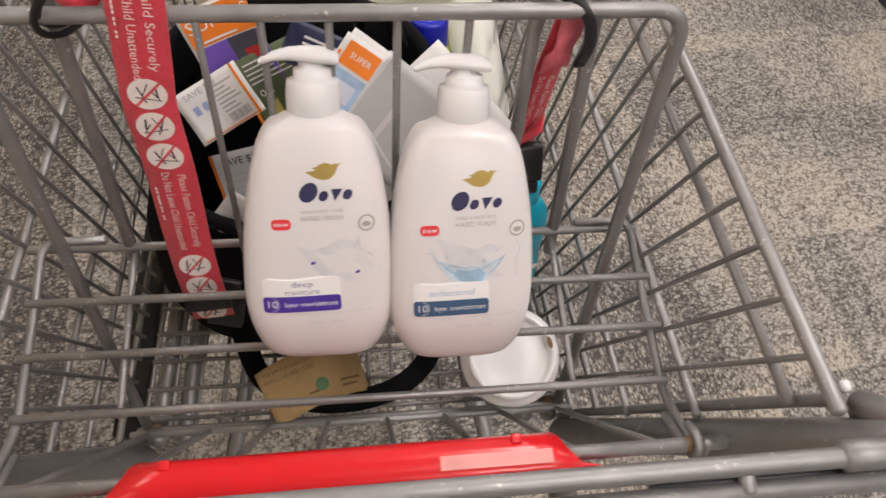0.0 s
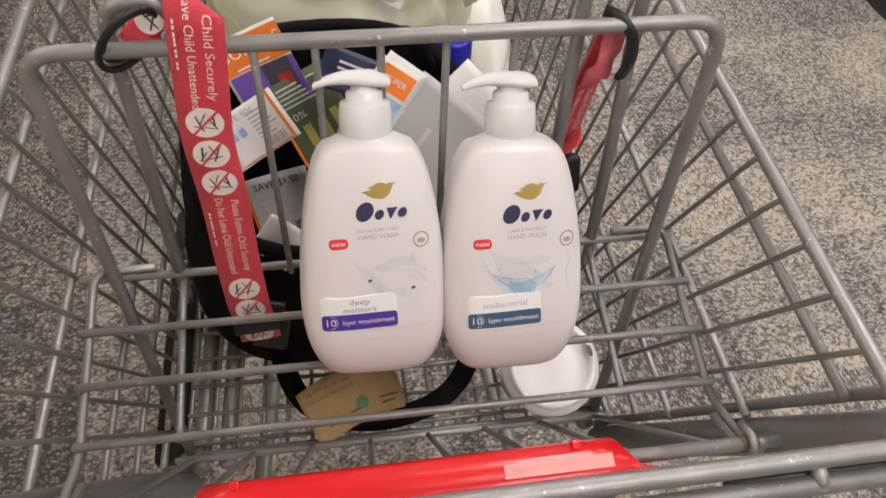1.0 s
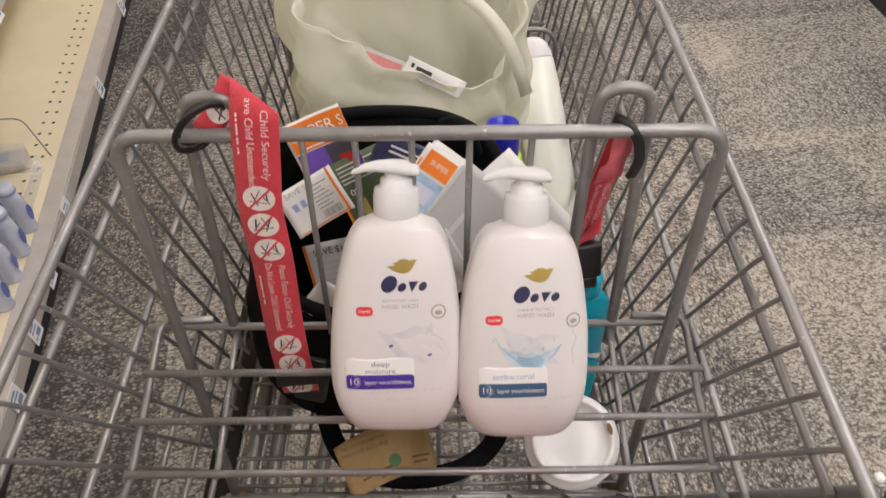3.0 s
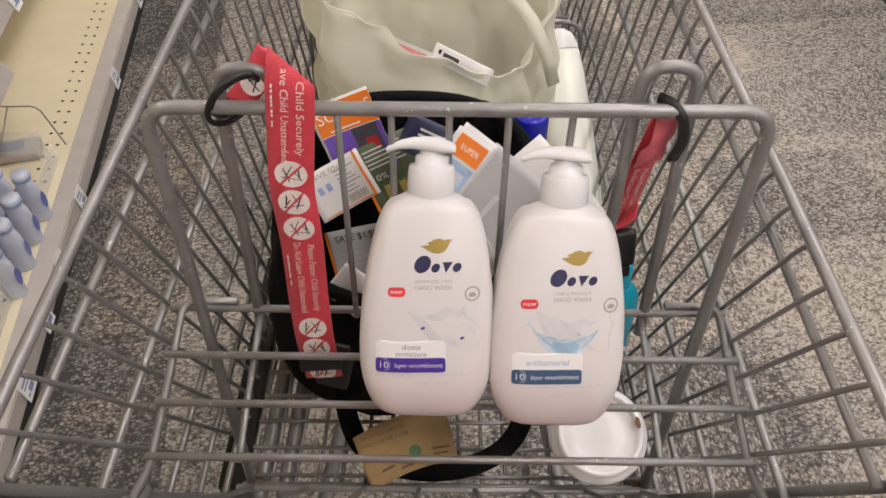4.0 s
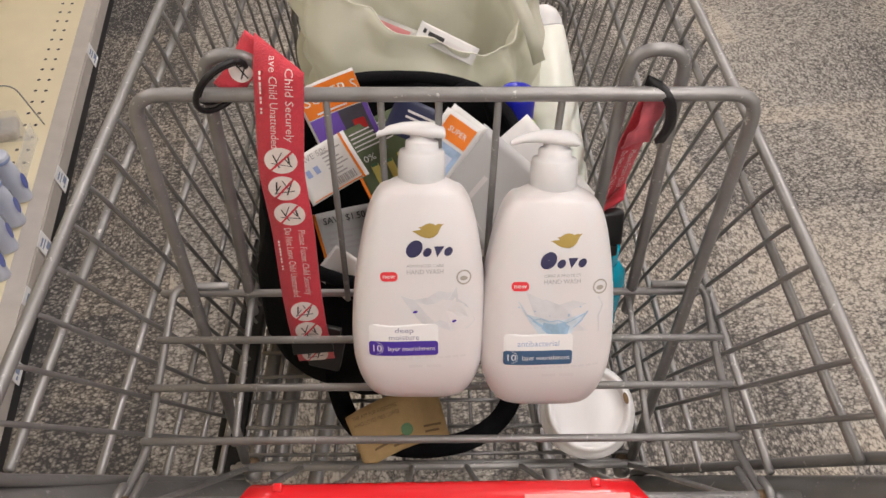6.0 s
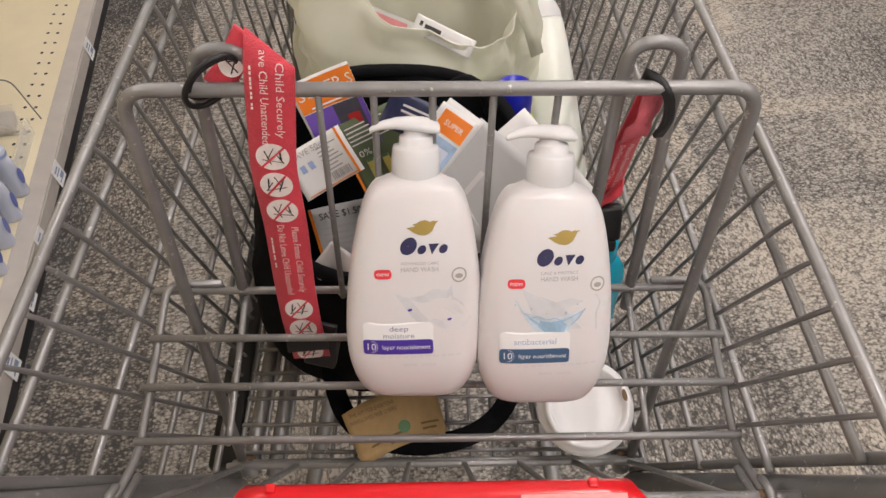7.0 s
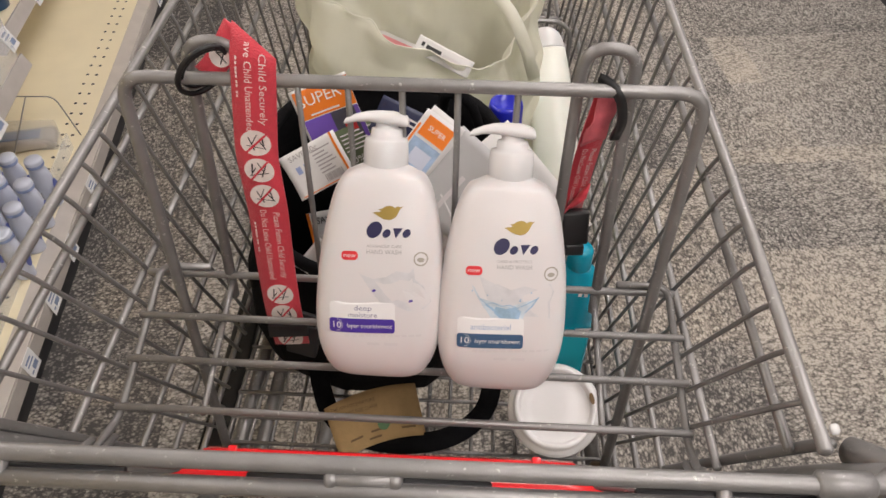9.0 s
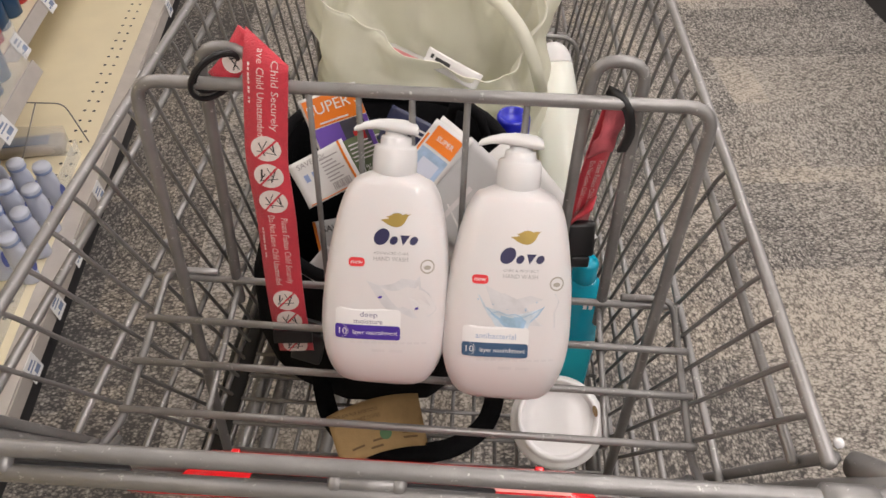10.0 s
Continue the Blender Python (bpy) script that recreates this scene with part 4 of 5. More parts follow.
sol = body.modifiers.new("thick", "SOLIDIFY")
sol.thickness = 0.003
rim = [(-0.040 + 0.118 * math.copysign(abs(math.cos(a)) ** 0.8, math.cos(a)), 0.225 + 0.107 * math.copysign(abs(math.sin(a)) ** 0.8, math.sin(a)), 0.817 + (0.14 if math.sin(a) > 0 else 0.45) * 0.107 * math.copysign(abs(math.sin(a)) ** 0.8, math.sin(a))) for a in np.linspace(0, 2 * math.pi, 41)]
part("rim", tube(rim, 0.0062, seg=10), BLACK_CLOTH, tote)
part("handle", ribbon([(-0.098, 0.120, 0.70), (-0.106, 0.108, 0.615), (-0.092, 0.075, 0.594), (-0.062, 0.052, 0.593), (-0.012, 0.044, 0.593), (0.040, 0.056, 0.593), (0.074, 0.085, 0.598), (0.080, 0.115, 0.64), (0.070, 0.135, 0.72)], [(1, 0, 0.1), (1, 0.5, 0), (0.6, 0.8, 0.3), (0, 1, 0.4), (-0.5, 0.9, 0.3), (-1, 0.4, 0), (-1, 0, 0.1)], 0.020, 0.005, bend=0.03), BLACK_CLOTH, tote, "limp black strap handle")
part("handle", tube([(0.015, 0.285, 0.835), (0.018, 0.268, 0.868), (0.030, 0.262, 0.876), (0.044, 0.262, 0.862), (0.052, 0.27, 0.83)], 0.0052, 0.015), BLACK_CLOTH, tote)


# ---- papers and coupons in the tote bag ----
def sheet(name, label, category, at, w, h, spin, lean, mat, bands=(), words=(), curl=0.0, group="papers in the tote bag"):
    """A thin curled sheet that faces the handle. bands: (x0, y0, x1, y1, material) in shares of the sheet; words: (text, x, y, height, width, material, turn)."""
    ob = new(name)
    ob.empty_display_size = 0.03
    ob.matrix_world = pose(*at, 90 - lean, 0, 0) @ pose(0, 0, 0, 0, 0, spin)
    tagged(ob, label, category, group)

    def bow(x, y):
        return curl * ((x / w) ** 2 * 4 + 0.35 * math.sin(y / h * 5 + x / w * 2))

    def laid(geo, lift):
        return [Vector((v.x, v.y, bow(v.x, v.y) + lift)) for v in geo[0]], geo[1]

    top = laid(patch(-w / 2, -h / 2, w / 2, h / 2, 10, 10), 0.0003)
    low = laid(patch(-w / 2, -h / 2, w / 2, h / 2, 10, 10), -0.0003)
    ring = [i for i in range(11)] + [11 * j + 10 for j in range(1, 11)] + [110 + i for i in range(9, -1, -1)] + [11 * j for j in range(9, 0, -1)]
    k = len(top[0])
    edge = [(ring[i], ring[(i + 1) % len(ring)], ring[(i + 1) % len(ring)] + k, ring[i] + k) for i in range(len(ring))]
    main = part("leaf", (top[0] + low[0], top[1] + [tuple(i + k for i in reversed(f)) for f in low[1]] + [tuple(reversed(e)) for e in edge]), mat, ob)
    for n, (x0, y0, x1, y1, m) in enumerate(bands):
        part("print", laid(patch(x0 * w, y0 * h, x1 * w, y1 * h, 8, 4), 0.0006 + 0.00012 * n), m, main)
    for text, x, y, hh, ww, m, turn in words:
        v, f = lettering(text, hh * h, ww * w)
        c, s = math.cos(radians(turn)), math.sin(radians(turn))
        part("text_line", laid(([Vector((x * w + p.x * c - p.y * s, y * h + p.x * s + p.y * c, 0)) for p in v], f), 0.0012), m, main, smooth=False)
    return ob


def small_lines(x0, x1, ys, mat, t=0.018):
    return [(x0, y - t, x1 - 0.12 * ((i * 7) % 4) * (x1 - x0), y + t, mat) for i, y in enumerate(ys)]


sheet("coupon_pack", "orange, violet and grey printed coupon pack in the tote bag", "coupon", (-0.0905, 0.2640, 0.8320), 0.0600, 0.0865, 22, 25, PAPER,
      [(-0.46, 0.14, 0.5, 0.47, ORANGE), (-0.46, -0.5, 0.10, 0.13, VIOLET), (0.0, -0.36, 0.42, 0.13, DARK_PRINT), (0.42, -0.5, 0.5, 0.13, VIOLET), (0.16, -0.14, 0.36, -0.02, RED_PACK), (0.10, -0.20, 0.28, -0.12, RED_PACK), (0.02, -0.27, 0.14, -0.17, SLATE), (-0.30, 0.165, 0.20, 0.185, WHITE_INK)],
      [("SUPER", -0.06, 0.335, 0.13, 0.74, WHITE_INK, 0), ("S", 0.42, 0.335, 0.12, 0.09, WHITE_INK, 0)], 0.005)
sheet("coupon", "creased white paper coupon with an orange border in the bag", "coupon", (-0.1015, 0.2180, 0.8160), 0.060, 0.046, 30, 35, PAPER,
      small_lines(0.0, 0.34, (0.30, 0.22, 0.14, 0.06, -0.02, -0.10, -0.18), GREY_INK, 0.014) + [(0.40, -0.5, 0.44, 0.5, ORANGE), (-0.44, -0.47, 0.40, -0.45, ORANGE), (-0.34, 0.0, -0.26, 0.16, CAP_BLUE), (-0.20, 0.0, -0.12, 0.16, CAP_BLUE)] + [(0.02 + 0.03 * i, -0.40, 0.035 + 0.03 * i + 0.005 * (i % 3), -0.24, GREY_INK) for i in range(11)], [("SAVE 50¢", -0.12, 0.36, 0.12, 0.5, GREY_INK, 0)], 0.004)
sheet("coupon", "olive green printed coupon with small yellow bottles", "coupon", (-0.0514, 0.2450, 0.8010), 0.0600, 0.0830, 25, 30, GREEN_PRINT,
      [(-0.5, -0.5, -0.455, 0.5, ORANGE), (-0.25, -0.30, -0.12, 0.0, YELLOW_PRINT), (0.0, -0.35, 0.12, -0.02, YELLOW_PRINT), (0.22, -0.30, 0.34, 0.02, YELLOW_PRINT)] + small_lines(-0.34, 0.3, (0.42, 0.37, 0.32, 0.27, 0.22), PALE_INK, 0.008) + [(-0.24, -0.02, -0.13, 0.02, GREEN_INK), (0.01, -0.04, 0.11, 0.0, GREEN_INK)], [("0%", -0.20, 0.09, 0.08, 0.20, WHITE_INK, 0)], 0.003)
sheet("coupon", "dark navy printed card with an orange edge in the bag", "coupon", (-0.012, 0.215, 0.868), 0.066, 0.034, -24, 32, NAVY_PRINT, small_lines(-0.3, 0.35, (0.2, 0.05), PALE_INK, 0.03) + [(0.30, -0.5, 0.5, 0.5, CARD)], (), 0.003)
sheet("coupon_pack", "orange and pale blue printed coupon pack, in the tote bag", "coupon", (0.0005, 0.186, 0.8650), 0.035, 0.070, -35, 30, PAPER, [(-0.47, -0.5, -0.41, 0.30, ORANGE), (-0.36, 0.17, 0.42, 0.45, ORANGE), (-0.38, -0.47, 0.42, 0.13, SKY_PRINT), (-0.20, -0.20, 0.30, 0.02, WHITE_BLUE), (-0.30, -0.40, 0.10, -0.24, SLATE)], [("SUPER", 0.05, 0.31, 0.07, 0.50, WHITE_INK, 0)], 0.002)
sheet("paper", "white inner pages of a printed coupon pack in the bag", "paper", (0.0045, 0.189, 0.8665), 0.035, 0.070, -37, 30, PAPER, (), (), 0.002)
sheet("coupon", "white coupon with a barcode and orange edge in the bag", "coupon", (-0.0910, 0.2345, 0.6860), 0.064, 0.085, 12, 28, PAPER,
      [(-0.5, -0.5, -0.45, 0.5, ORANGE), (-0.36, -0.42, -0.24, -0.12, SLATE), (-0.14, -0.4, 0.0, -0.08, PALE_INK)] + small_lines(-0.36, 0.3, (0.22, 0.14, 0.06, -0.01), PALE_INK, 0.016) + [(0.08 + 0.035 * i, -0.40, 0.095 + 0.035 * i + 0.006 * (i % 3), -0.12, BLACK_INK) for i in range(9)], [("SAVE $1.50", 0.0, 0.38, 0.09, 0.7, BLACK_INK, 0)], 0.002)
sheet("paper", "folded white paper corner sticking out of the tote bag", "paper", (-0.0880, 0.1330, 0.7710), 0.036, 0.036, -38, 38, PAPER, (), (), 0.006)
sheet("envelope", "translucent grey-white paper envelope leaning in the tote bag", "envelope", (0.053, 0.165, 0.826), 0.084, 0.112, 50, 34, ENVELOPE, [(-0.47, 0.2, 0.1, 0.24, PALE_INK)] + small_lines(-0.3, 0.25, (-0.1, -0.2), PALE_INK, 0.03), (), 0.003)
sheet("envelope", "white paper sleeve leaning in the tote bag", "envelope", (0.087, 0.190, 0.804), 0.088, 0.126, 42, 38, PAPER, (), (), 0.006)
sheet("receipt", "white paper receipt with rows of small print", "receipt", (0.026, 0.140, 0.780), 0.045, 0.11, 28, 30, PAPER, small_lines(-0.42, 0.42, [0.42 - 0.07 * i for i in range(12)], PALE_INK, 0.014), (), 0.003)

# ---- other goods in the basket ----
sleeve = new("cardboard_sleeve")
sleeve.matrix_world = pose(-0.0385, 0.060, 0.612, 26, 4, 24)
tagged(sleeve, "flat brown cardboard cup sleeve with dark print in the basket", "cup sleeve")


def curved_card(w, h, lift, x0=-0.5, x1=0.5, y0=-0.5, y1=0.5, nx=16, ny=6):
    verts, faces = [], []
    for j in range(ny + 1):
        for i in range(nx + 1):
            u, v = x0 + (x1 - x0) * i / nx, y0 + (y1 - y0) * j / ny
            verts.append(Vector((w * u * (1 + 0.08 * v), h * v + 0.006 * (1 - 4 * u * u), 0.004 * (1 - 4 * u * u) + lift)))
    for j in range(ny):
        for i in range(nx):
            a = j * (nx + 1) + i
            faces.append((a, a + 1, a + nx + 2, a + nx + 1))
    return verts, faces


cb = part("card", curved_card(0.094, 0.054, 0), CARD, sleeve)
cb.modifiers.new("thick", "SOLIDIFY").thickness = 0.0022
for text, yy, ww in (("THE APP FOR EVERYONE", 0.0185, 0.046), ("WHO LOVES FREE COFFEE", 0.0115, 0.048)):
    v, f = lettering(text, 0.0040, ww)
    part("text_line", ([Vector((p.x - 0.020, p.y + yy + 0.004, 0.0046 - 0.004 * (4 * (p.x - 0.02) ** 2 / 0.0112))) for p in v], f), CARD_INK, cb, smooth=False)
for x0, y0, x1, y1 in ((-0.14, -0.40, 0.0, -0.36), (0.24, -0.24, 0.44, -0.20), (0.24, -0.34, 0.40, -0.30), (-0.1, -0.28, 0.02, -0.24), (-0.34, -0.30, -0.20, -0.26)):
    part("text_bar", curved_card(0.094, 0.054, 0.0006, x0, x1, y0, y1, 6, 1), CARD_INK, cb, smooth=False)
part("emblem", moved(disc(0.005, -0.004, 0.0062), pose(0, 0, 0.0047)), GREEN_INK, cb, "round green printed emblem")

cup = thing("coffee_cup", "white paper coffee cup with plastic lid in the basket", "coffee cup", (0.1355, 0.076, 0.590), (22, -3, 0))
part("body", lathe([(0.026, 0.0), (0.0285, 0.001), (0.0375, 0.118), (0.0385, 0.121)], 44), CUP_WHITE, cup)
lid = part("lid", lathe([(0.0375, 0.116), (0.0405, 0.1165), (0.0412, 0.119), (0.0405, 0.1225), (0.0378, 0.1240), (0.0372, 0.1275), (0.0362, 0.1330), (0.0345, 0.1342), (0.0325, 0.1335), (0.0312, 0.1290), (0.0300, 0.1275), (0.0200, 0.1272), (0.002, 0.1275)], 56), CUP_WHITE, cup)
part("sip_hole", moved(disc(0, 0, 0.0022, 0.0052, 16), pose(0.0318, 0.0075, 0.1347, 0, 0, 10)), CARD_INK, lid, "oval sip hole")
part("rest", lathe([(0.0412, 0.1168), (0.0422, 0.118), (0.0412, 0.1192)], 56, False), CUP_WHITE, lid)

teal = thing("shampoo_bottle", "teal plastic bottle standing on the basket floor", "bottle", (0.147, 0.128, 0.590), (-6, 1, 0))
part("body", lathe([(0.020, 0.012, 0.0), (0.027, 0.018, 0.003), (0.029, 0.020, 0.02), (0.029, 0.020, 0.085), (0.0275, 0.019, 0.098), (0.0265, 0.018, 0.102), (0.0275, 0.019, 0.106), (0.0275, 0.019, 0.140), (0.025, 0.017, 0.152), (0.018, 0.013, 0.160), (0.014, 0.012, 0.163)], 36), TEAL, teal)
part("cap", lathe([(0.013, 0.163), (0.0135, 0.164), (0.0130, 0.180), (0.011, 0.183)], 28), TEAL, teal)
teal.scale = (0.88, 0.92, 1.10)
part("label", moved(patch(-0.020, 0.040, 0.022, 0.092, 10, 6, 0.006), pose(0, -0.0204, 0, 90, 0, 0)), TEAL_LIGHT, teal, "lighter cyan label")
part("print", moved(joined(bar2(0.002, 0.143, 0.006, 0.143, 0.005), bar2(0.008, 0.143, 0.012, 0.143, 0.005)), pose(0, -0.0196, 0, 90, 0, 0)), WHITE_INK, teal, smooth=False)
part("print", moved(outline([(0.006, 0.101), (0.024, 0.103), (0.020, 0.096), (0.010, 0.097)]), pose(0, -0.0204, 0, 90, 0, 0)), WHITE_INK, teal, smooth=False)

tall = thing("lotion_bottle", "tall white lotion bottle with a rounded top in the basket", "bottle", (0.169, 0.392, 0.606), (-50, -12, 0))
part("body", lathe(smooth_profile([(0.022, 0.014, 0.0), (0.0280, 0.018, 0.004), (0.0295, 0.019, 0.03), (0.0295, 0.0190, 0.12), (0.0285, 0.0180, 0.170), (0.0268, 0.0168, 0.200), (0.0255, 0.0160, 0.211)]), 40), PALE_BOTTLE, tall)
part("cap", lathe(smooth_profile([(0.0254, 0.0159, 0.2112), (0.0240, 0.0152, 0.222), (0.0195, 0.0128, 0.233), (0.0110, 0.0080, 0.2405), (0.002, 0.0015, 0.2425)]), 40), PUMP_PLASTIC, tall)
part("label", lathe([(0.0300, 0.0196, 0.095), (0.0294, 0.0190, 0.145)], 40, False), PALE_BOTTLE, tall)

spray = thing("spray_bottle", "white bottle with deep blue cap and lime label", "bottle", (0.080, 0.300, 0.590), (-4, 0, 0))
part("body", lathe([(0.022, 0.0), (0.027, 0.003), (0.0275, 0.02), (0.0275, 0.165), (0.025, 0.185), (0.018, 0.197), (0.0165, 0.200)], 36), CUP_WHITE, spray)
part("label", lathe([(0.0279, 0.09), (0.0279, 0.166), (0.0254, 0.1865)], 36, False), LIME, spray, "lime green label")
part("collar", lathe([(0.0215, 0.188), (0.0225, 0.190), (0.0215, 0.1975), (0.0180, 0.1985)], 32), LIME, spray, "lime green collar")
part("cap", lathe([(0.0178, 0.199), (0.0182, 0.2), (0.0178, 0.233), (0.0165, 0.237), (0.014, 0.2365), (0.013, 0.232), (0.002, 0.2315)], 36), BLUE_CAP, spray, "deep blue cap")

carrier = thing("plastic_bag", "creased cream plastic carrier bag, standing open in the basket", "carrier bag")


def bag_geo():
    verts, faces, seg, rows = [], [], 160, 48
    for j in range(rows + 1):
        f = j / rows
        for k in range(seg):
            a = 2 * math.pi * k / seg
            c, s = math.cos(a), math.sin(a)
            front = max(0.0, -s)
            top = 0.930 - 0.100 * front ** 1.3 - 0.050 * c * front + 0.012 * math.sin(3 * a + 0.6)
            z = 0.588 + (top - 0.588) * f
            rx = 0.148 - 0.018 * f + 0.012 * math.sin(f * 3)
            ry = 0.086 + 0.028 * f
            p = Vector((2.1 * c, 2.1 * s, f * 3.2))
            fold = 0.024 * noise.noise(p * 1.0) + 0.008 * noise.noise(p * 2.3 + Vector((4, 1, 2)))
            crease = 0.020 * (abs(noise.noise(p * 1.5 + Vector((0, 7, 3)))) - 0.2) + 0.004 * (abs(noise.noise(p * 2.6 + Vector((5, 2, 8)))) - 0.2)
            cell = noise.voronoi(p * 0.9 + Vector((1, 3, 5)))[0]
            crease += 0.022 * (cell[0] - 0.4) * min(1.0, 2.5 * f)
            if c > 0:
                rx *= 1.0 - 0.16 * c * f
            e = 0.85
            x = -0.012 + (rx + fold + crease) * math.copysign(abs(c) ** e, c)
            y = 0.520 + (ry + fold + crease) * math.copysign(abs(s) ** e, s) - 0.012 * front * math.sin(f * 2.6)
            if f > 0.9:
                roll = (f - 0.9) / 0.1
                x += c * 0.012 * roll
                y += s * 0.012 * roll
                z -= 0.006 * roll * roll
            verts.append(Vector((x, y, z)))
    for j in range(rows):
        for k in range(seg):
            k2 = (k + 1) % seg
            faces.append((j * seg + k, j * seg + k2, (j + 1) * seg + k2, (j + 1) * seg + k))
    faces.append(tuple(reversed(range(seg))))
    return verts, faces


film = part("film", bag_geo(), BAG_FILM, carrier)
film.modifiers.new("thick", "SOLIDIFY").thickness = 0.0008
edge = [v.co.copy() for v in film.data.vertices][-160:]
part("hem", tube(edge + edge[:1], 0.0009, seg=6), BAG_FILM, carrier, "rolled bag hem")
sheet("store_tag", "white paper tag with small dark print on the bag", "paper tag", (0.011, 0.402, 0.822), 0.068, 0.020, -25, 38, PAPER, [(-0.42, 0.0, -0.37, 0.24, BLACK_INK), (-0.33, -0.04, -0.06, 0.18, BLACK_INK), (-0.03, -0.05, 0.34, 0.12, PALE_INK)], (), 0.002, group="")
pack = thing("soap_pack", "white and pink wrapped pack lying inside the carrier bag", "pack", (-0.055, 0.56, 0.70), (28, 8, -25))
part("wrapper", box(-0.05, -0.035, -0.018, 0.05, 0.035, 0.018, 0.010), PAPER, pack)
part("print", patch(-0.04, 0.004, 0.016, 0.026), PINK_PRINT, pack, "pink printed band").location = (0, 0, 0.0186)
part("flap", ribbon([(0.012, 0.520, 0.876), (0.040, 0.478, 0.880), (0.066, 0.452, 0.874), (0.087, 0.438, 0.854), (0.103, 0.428, 0.824), (0.117, 0.424, 0.782)], [(0.3, 0.3, 0.9), (0.55, 0.4, 0.75), (0.8, 0.4, 0.45), (0.95, 0.35, 0.2), (1, 0.3, 0.1)], 0.015, 0.0008, bend=0.012), BAG_FILM, carrier, "folded-over bag edge")


# ---- shelving along the aisle ----
shelf = thing("store_shelf", "cream metal shop shelving with perforated deck and grey price rail", "store shelf", (-0.690, 0, 0), (0, 0, AISLE))
DECK = 0.16
deck = part("deck", box(-0.55, -1.6, DECK - 0.02, -0.037, 5.5, DECK), SHELF_CREAM, shelf, smooth=False)
part("front_edge", moved(box(-0.0175, -1.6, -0.008, 0.0175, 5.5, 0.0, 0.0015), pose(-0.0195, 0, DECK - 0.002, 0, 14, 0)), SHELF_GREY, shelf, smooth=False)
part("front_lip", box(-0.0045, -1.6, DECK - 0.05, -0.0015, 5.5, DECK - 0.012), SHELF_GREY, shelf, smooth=False)
part("kick_plate", box(-0.06, -1.6, 0.0, -0.045, 5.5, DECK - 0.02), SHELF_DARK, shelf, smooth=False)
# Tall back added out of view to block light from the left
part("back_panel", box(-0.57, -1.6, 0.0, -0.55, 5.5, 2.0), SHELF_CREAM, shelf, smooth=False)
hole = disc(0, 0, 0.0042, n=10)
holes = []
for i in range(110):
    for xx in (-0.070, -0.094):
        holes.append(moved(hole, pose(xx, -0.6 + i * 0.0413 + (0.003 if xx < -0.08 else 0), DECK + 0.0006)))
tagged(part("holes", joined(*holes), SHELF_DARK, shelf, smooth=False), kind="stuff")
UP = 0.40
part("upper_shelf", box(-0.55, -1.6, UP - 0.02, -0.085, 1.02, UP), SHELF_CREAM, shelf, smooth=False)
part("upper_shelf", box(-0.55, 1.03, UP - 0.02, -0.150, 5.5, UP), SHELF_CREAM, shelf, smooth=False)
part("price_rail", moved(box(-0.003, -1.6, -0.016, 0.003, 1.02, 0.016, 0.001), pose(-0.079, 0, UP - 0.01, 0, -22, 0)), SHELF_GREY, shelf, "grey price rail", smooth=False)
part("price_rail", moved(box(-0.003, 1.03, -0.016, 0.003, 5.5, 0.016, 0.001), pose(-0.144, 0, UP - 0.01, 0, -22, 0)), SHELF_GREY, shelf, "grey price rail", smooth=False)
part("fence", box(-0.092, -1.6, UP + 0.001, -0.089, 1.015, UP + 0.10), ACRYLIC, shelf, "clear plastic shelf fence", smooth=False)
# Unseen higher boards added to shade the floor beside the shelf
for z, depth in ((0.80, -0.10), (1.2, -0.10), (1.6, -0.12)):
    part("upper_shelf", box(-0.55, -1.6, z - 0.02, depth, 5.5, z), SHELF_CREAM, shelf, smooth=False)


def price_tag(at, turn, w=0.035, h=0.045):
    tg = thing("price_tag", "white price tag with blue-grey print on the shelf edge", "price tag", at, turn, group="price tags")
    part("card", box(-0.0008, -w / 2, -h / 2, 0.0008, w / 2, h / 2), TAG, tg, smooth=False)
    part("print", joined(box(0.0009, -w * 0.35, h * 0.22, 0.0012, w * 0.2, h * 0.32), box(0.0009, -w * 0.35, h * 0.05, 0.0012, w * 0.30, h * 0.12), box(0.0009, -w * 0.1, -h * 0.32, 0.0012, w * 0.35, -h * 0.08), box(0.0009, -w * 0.38, -h * 0.30, 0.0012, -w * 0.18, -h * 0.22)), TAG_BLUE, tg, smooth=False)
    return tg


m_shelf = pose(-0.690, 0, 0, 0, 0, AISLE)


def place(x, y, z):
    return tuple(m_shelf @ Vector((x, y, z)))


for yy in (0.42, 0.57, 0.71, 0.90, 1.35, 1.75, 2.2):
    price_tag(place(0.0012, yy, DECK - 0.030), (0, -8, AISLE), 0.042, 0.046)
for yy in (0.66, 0.80):
    price_tag(place(-0.073, yy, UP - 0.012), (0, -22, AISLE), 0.05, 0.042)
for yy in (1.10, 1.30, 1.55, 1.85):
    price_tag(place(-0.138, yy, UP - 0.008), (0, -22, AISLE), 0.04, 0.05)


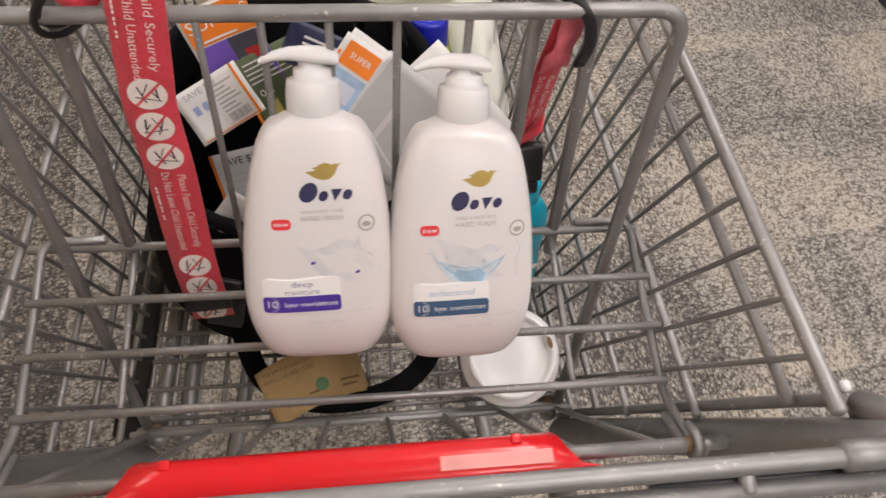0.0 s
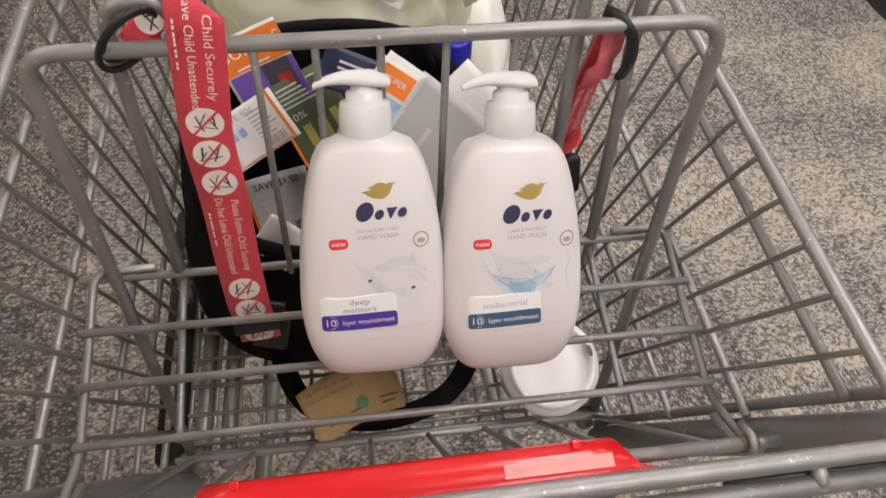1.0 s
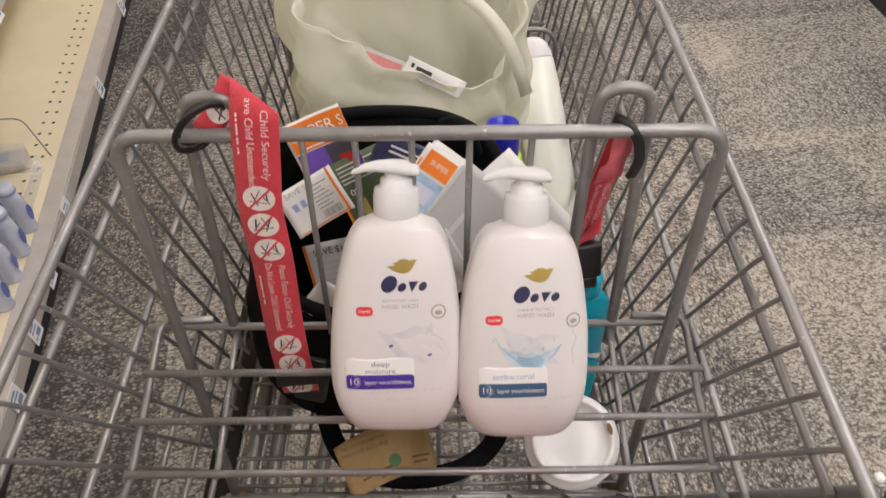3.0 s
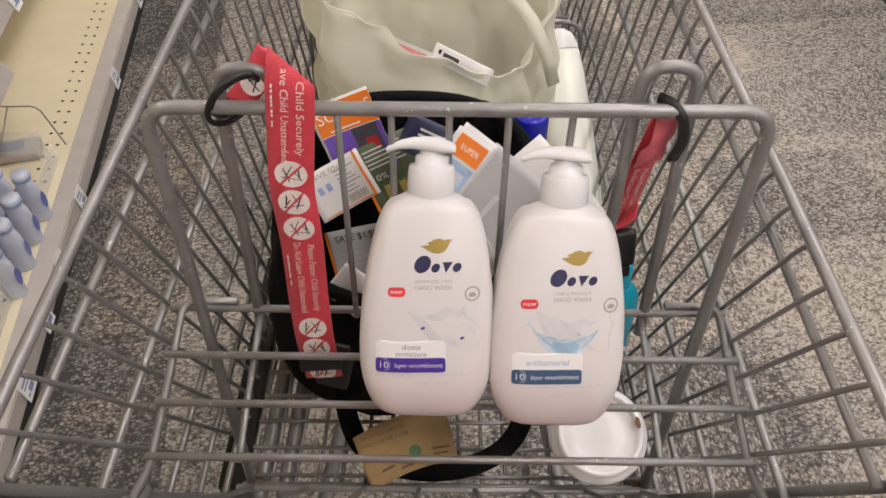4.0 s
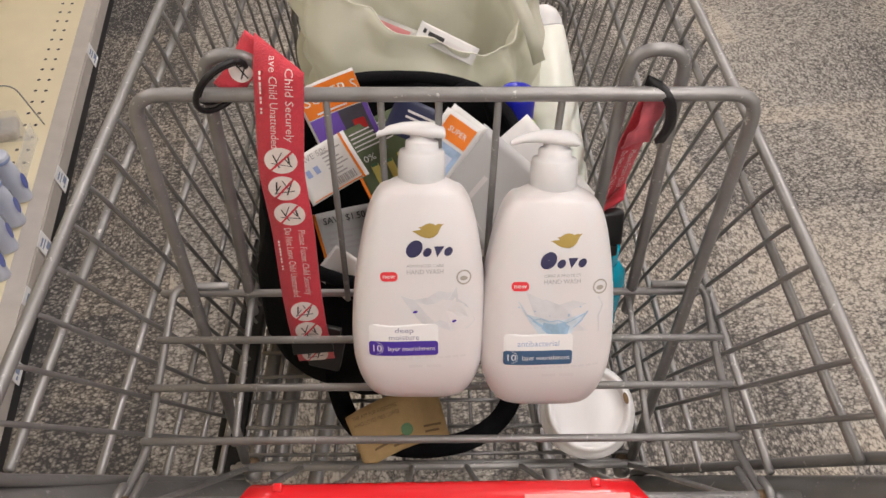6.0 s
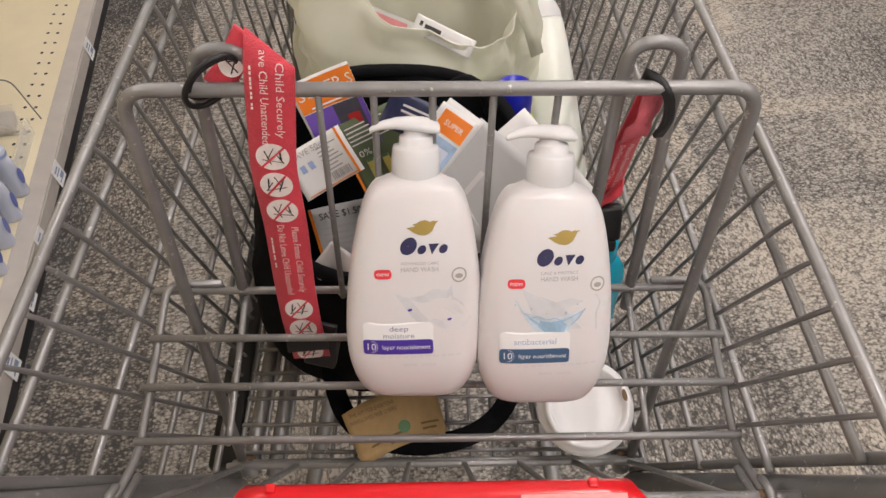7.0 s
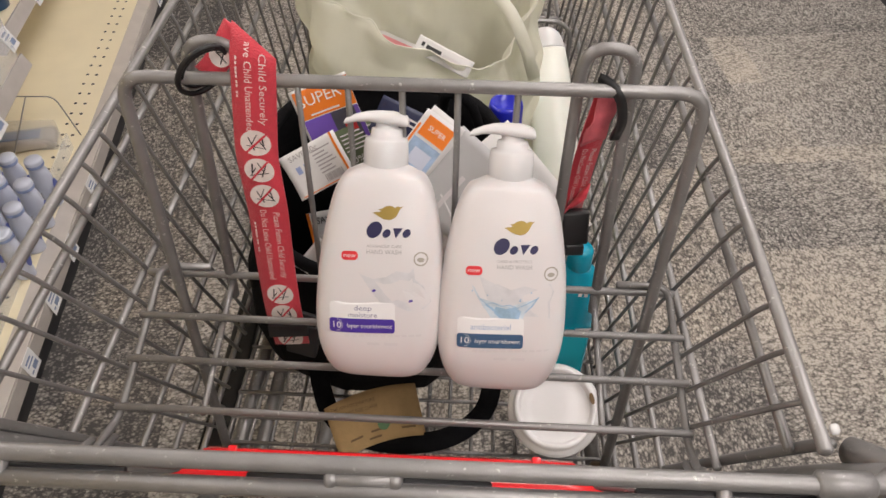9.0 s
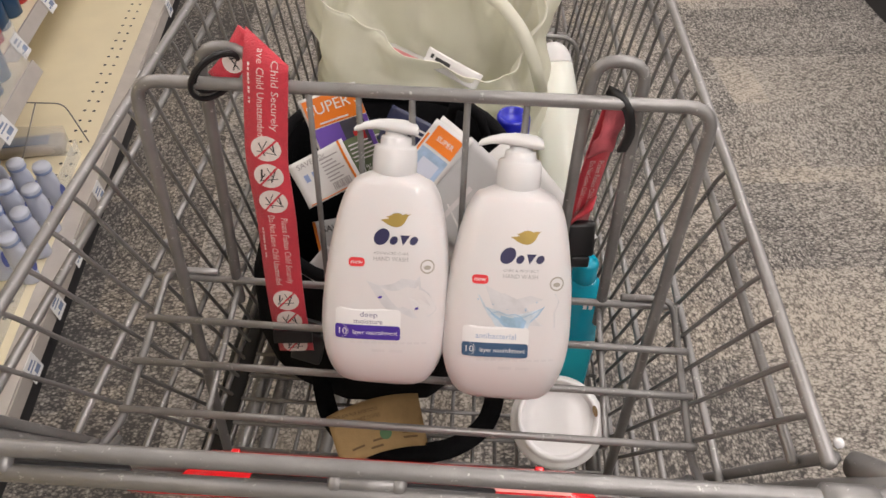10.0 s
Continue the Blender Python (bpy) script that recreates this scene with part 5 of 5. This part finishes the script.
def lotion(at, lean):
    ob = thing("lotion_bottle", "white lotion bottle with blue label on the shelf", "bottle", at, (lean, 0, AISLE), group="bottles on the shelf")
    part("body", lathe(smooth_profile([(0.020, 0.015, 0.0), (0.027, 0.019, 0.004), (0.0285, 0.020, 0.03), (0.028, 0.020, 0.10), (0.024, 0.018, 0.125), (0.017, 0.016, 0.138), (0.0155, 0.0155, 0.14)]), 24), WHITE_BLUE, ob)
    part("cap", lathe([(0.0215, 0.139), (0.0235, 0.141), (0.0235, 0.158), (0.0215, 0.162), (0.001, 0.1625)], 24), WHITE_BLUE, ob)
    part("cap_ring", lathe([(0.0237, 0.1415), (0.0240, 0.142), (0.0240, 0.150), (0.0237, 0.1505)], 24, False), CAP_BLUE, ob, "pale blue cap ring")
    part("label", moved(disc(0, 0.065, 0.014, 0.026, 20), pose(0.0286, 0, 0, 90, 0, 90)), PERI, ob, "blue oval label")
    return ob


first = lotion(place(-0.050, 0.611, DECK + 0.001), 0)
first.matrix_world = pose(*place(-0.050, 0.611, DECK + 0.001), 0, 0, AISLE)
first.scale = (0.76, 0.76, 0.76)
for i in range(4):
    for j in range(3):
        if i or j:
            copy_thing(first, pose(*place(-0.050 - 0.056 * j, 0.611 + 0.069 * i + 0.012 * j, DECK + 0.001), 0, 0, AISLE + 5 * ((i * 3 + j) % 4) - 7))
tray = thing("divider_tray", "clear plastic divider tray with wire front, on the shelf", "shelf divider", place(-0.30, 1.00, DECK), (0, 0, AISLE))
part("panel", box(-0.20, 0.0, 0.001, 0.23, 0.003, 0.085), ACRYLIC, tray, smooth=False)
part("panel", box(0.242, -0.60, 0.001, 0.245, 0.003, 0.045), ACRYLIC, tray, smooth=False)
part("wire", tube([(0.25, 0.05, 0.002), (0.215, 0.075, 0.095), (0.06, 0.08, 0.10), (0.0, 0.06, 0.002)], 0.0015, 0.02, seg=6), STEEL, tray)
part("wire", tube([(0.13, -0.10, 0.002), (0.155, 0.07, 0.10)], 0.0015, seg=6), STEEL, tray)
pouch = thing("product_pack", "clear grey plastic blister pack lying on the shelf deck", "product pack", place(-0.17, 1.02, DECK + 0.014), (0, 0, AISLE + 8))
part("shell", box(-0.075, -0.028, -0.013, 0.075, 0.028, 0.016, 0.010), SHELF_GREY, pouch)
part("card", box(-0.055, -0.018, 0.0165, 0.045, 0.014, 0.0185, 0.001), TAG_BLUE, pouch)


def blue_pack(at, kind):
    ob = thing("product_bottle", "dark blue capped bottle standing on the upper shelf" if kind else "red capped bottle standing on the upper shelf", "bottle", at, (0, 0, AISLE), group="bottles on the upper shelf")
    part("body", lathe([(0.022, 0.0), (0.027, 0.004), (0.027, 0.11), (0.020, 0.13), (0.018, 0.132)], 20), BLUE_BOTTLE if kind else RED_PACK, ob)
    part("cap", lathe([(0.020, 0.132), (0.0205, 0.134), (0.0200, 0.16), (0.001, 0.162)], 20), BLUE_BOTTLE if kind else CUP_WHITE, ob)


for i in range(12):
    blue_pack(place(-0.127 - 0.004 * (i % 3), 0.30 + 0.060 * i, UP), 0 if i in (4, 9) else 1)
for i in range(10):
    blue_pack(place(-0.195 - 0.006 * (i % 2), 1.10 + 0.062 * i, UP), 0 if i in (0, 3, 4, 8) else 1)
yel = thing("shelf_sign", "small yellow plastic sale sign on the shelf deck", "sign", place(-0.09, 0.44, DECK), (0, 0, AISLE))
part("card", box(-0.03, -0.002, 0.0, 0.03, 0.002, 0.05, 0.001), YELLOW, yel)

# the other side of the aisle: dark base of a second run
far = thing("store_shelf", "black metal shop shelving across the aisle", "store shelf", (1.705, 0, 0), (0, 0, AISLE))
part("base", box(0.0, 0.3, 0.0, 0.5, 6.0, 0.17, 0.004), SHELF_DARK, far, smooth=False)
part("back_panel", box(0.5, 0.3, 0.0, 0.53, 6.0, 1.9), SHELF_DARK, far, smooth=False)
part("shelf_board", box(0.12, 0.3, 0.55, 0.5, 6.0, 0.575, 0.002), SHELF_DARK, far, smooth=False)

# ---- carpet tiles, their columns coloured for shelf shade and brighter light ----
TILE = 0.61
tile_geo = box(0.0003, 0.0003, -0.0078, TILE - 0.0003, TILE - 0.0003, 0.0)
tile_meshes = {}
for i in range(-2, 5):
    pile_tone = (CARPET_PALE, CARPET)[i] if i in (0, 1) else CARPET_SHADED if i < 0 else CARPET_LIT
    for j in range(-1, 8):
        if pile_tone.name not in tile_meshes:
            ob = part("carpet_tile", tile_geo, pile_tone, floor, smooth=False)
            tile_meshes[pile_tone.name] = ob.data
        else:
            ob = new("carpet_tile", tile_meshes[pile_tone.name])
            ob.parent = floor
        ob.location = (-0.47 + i * TILE, -0.45 + j * TILE, 0)
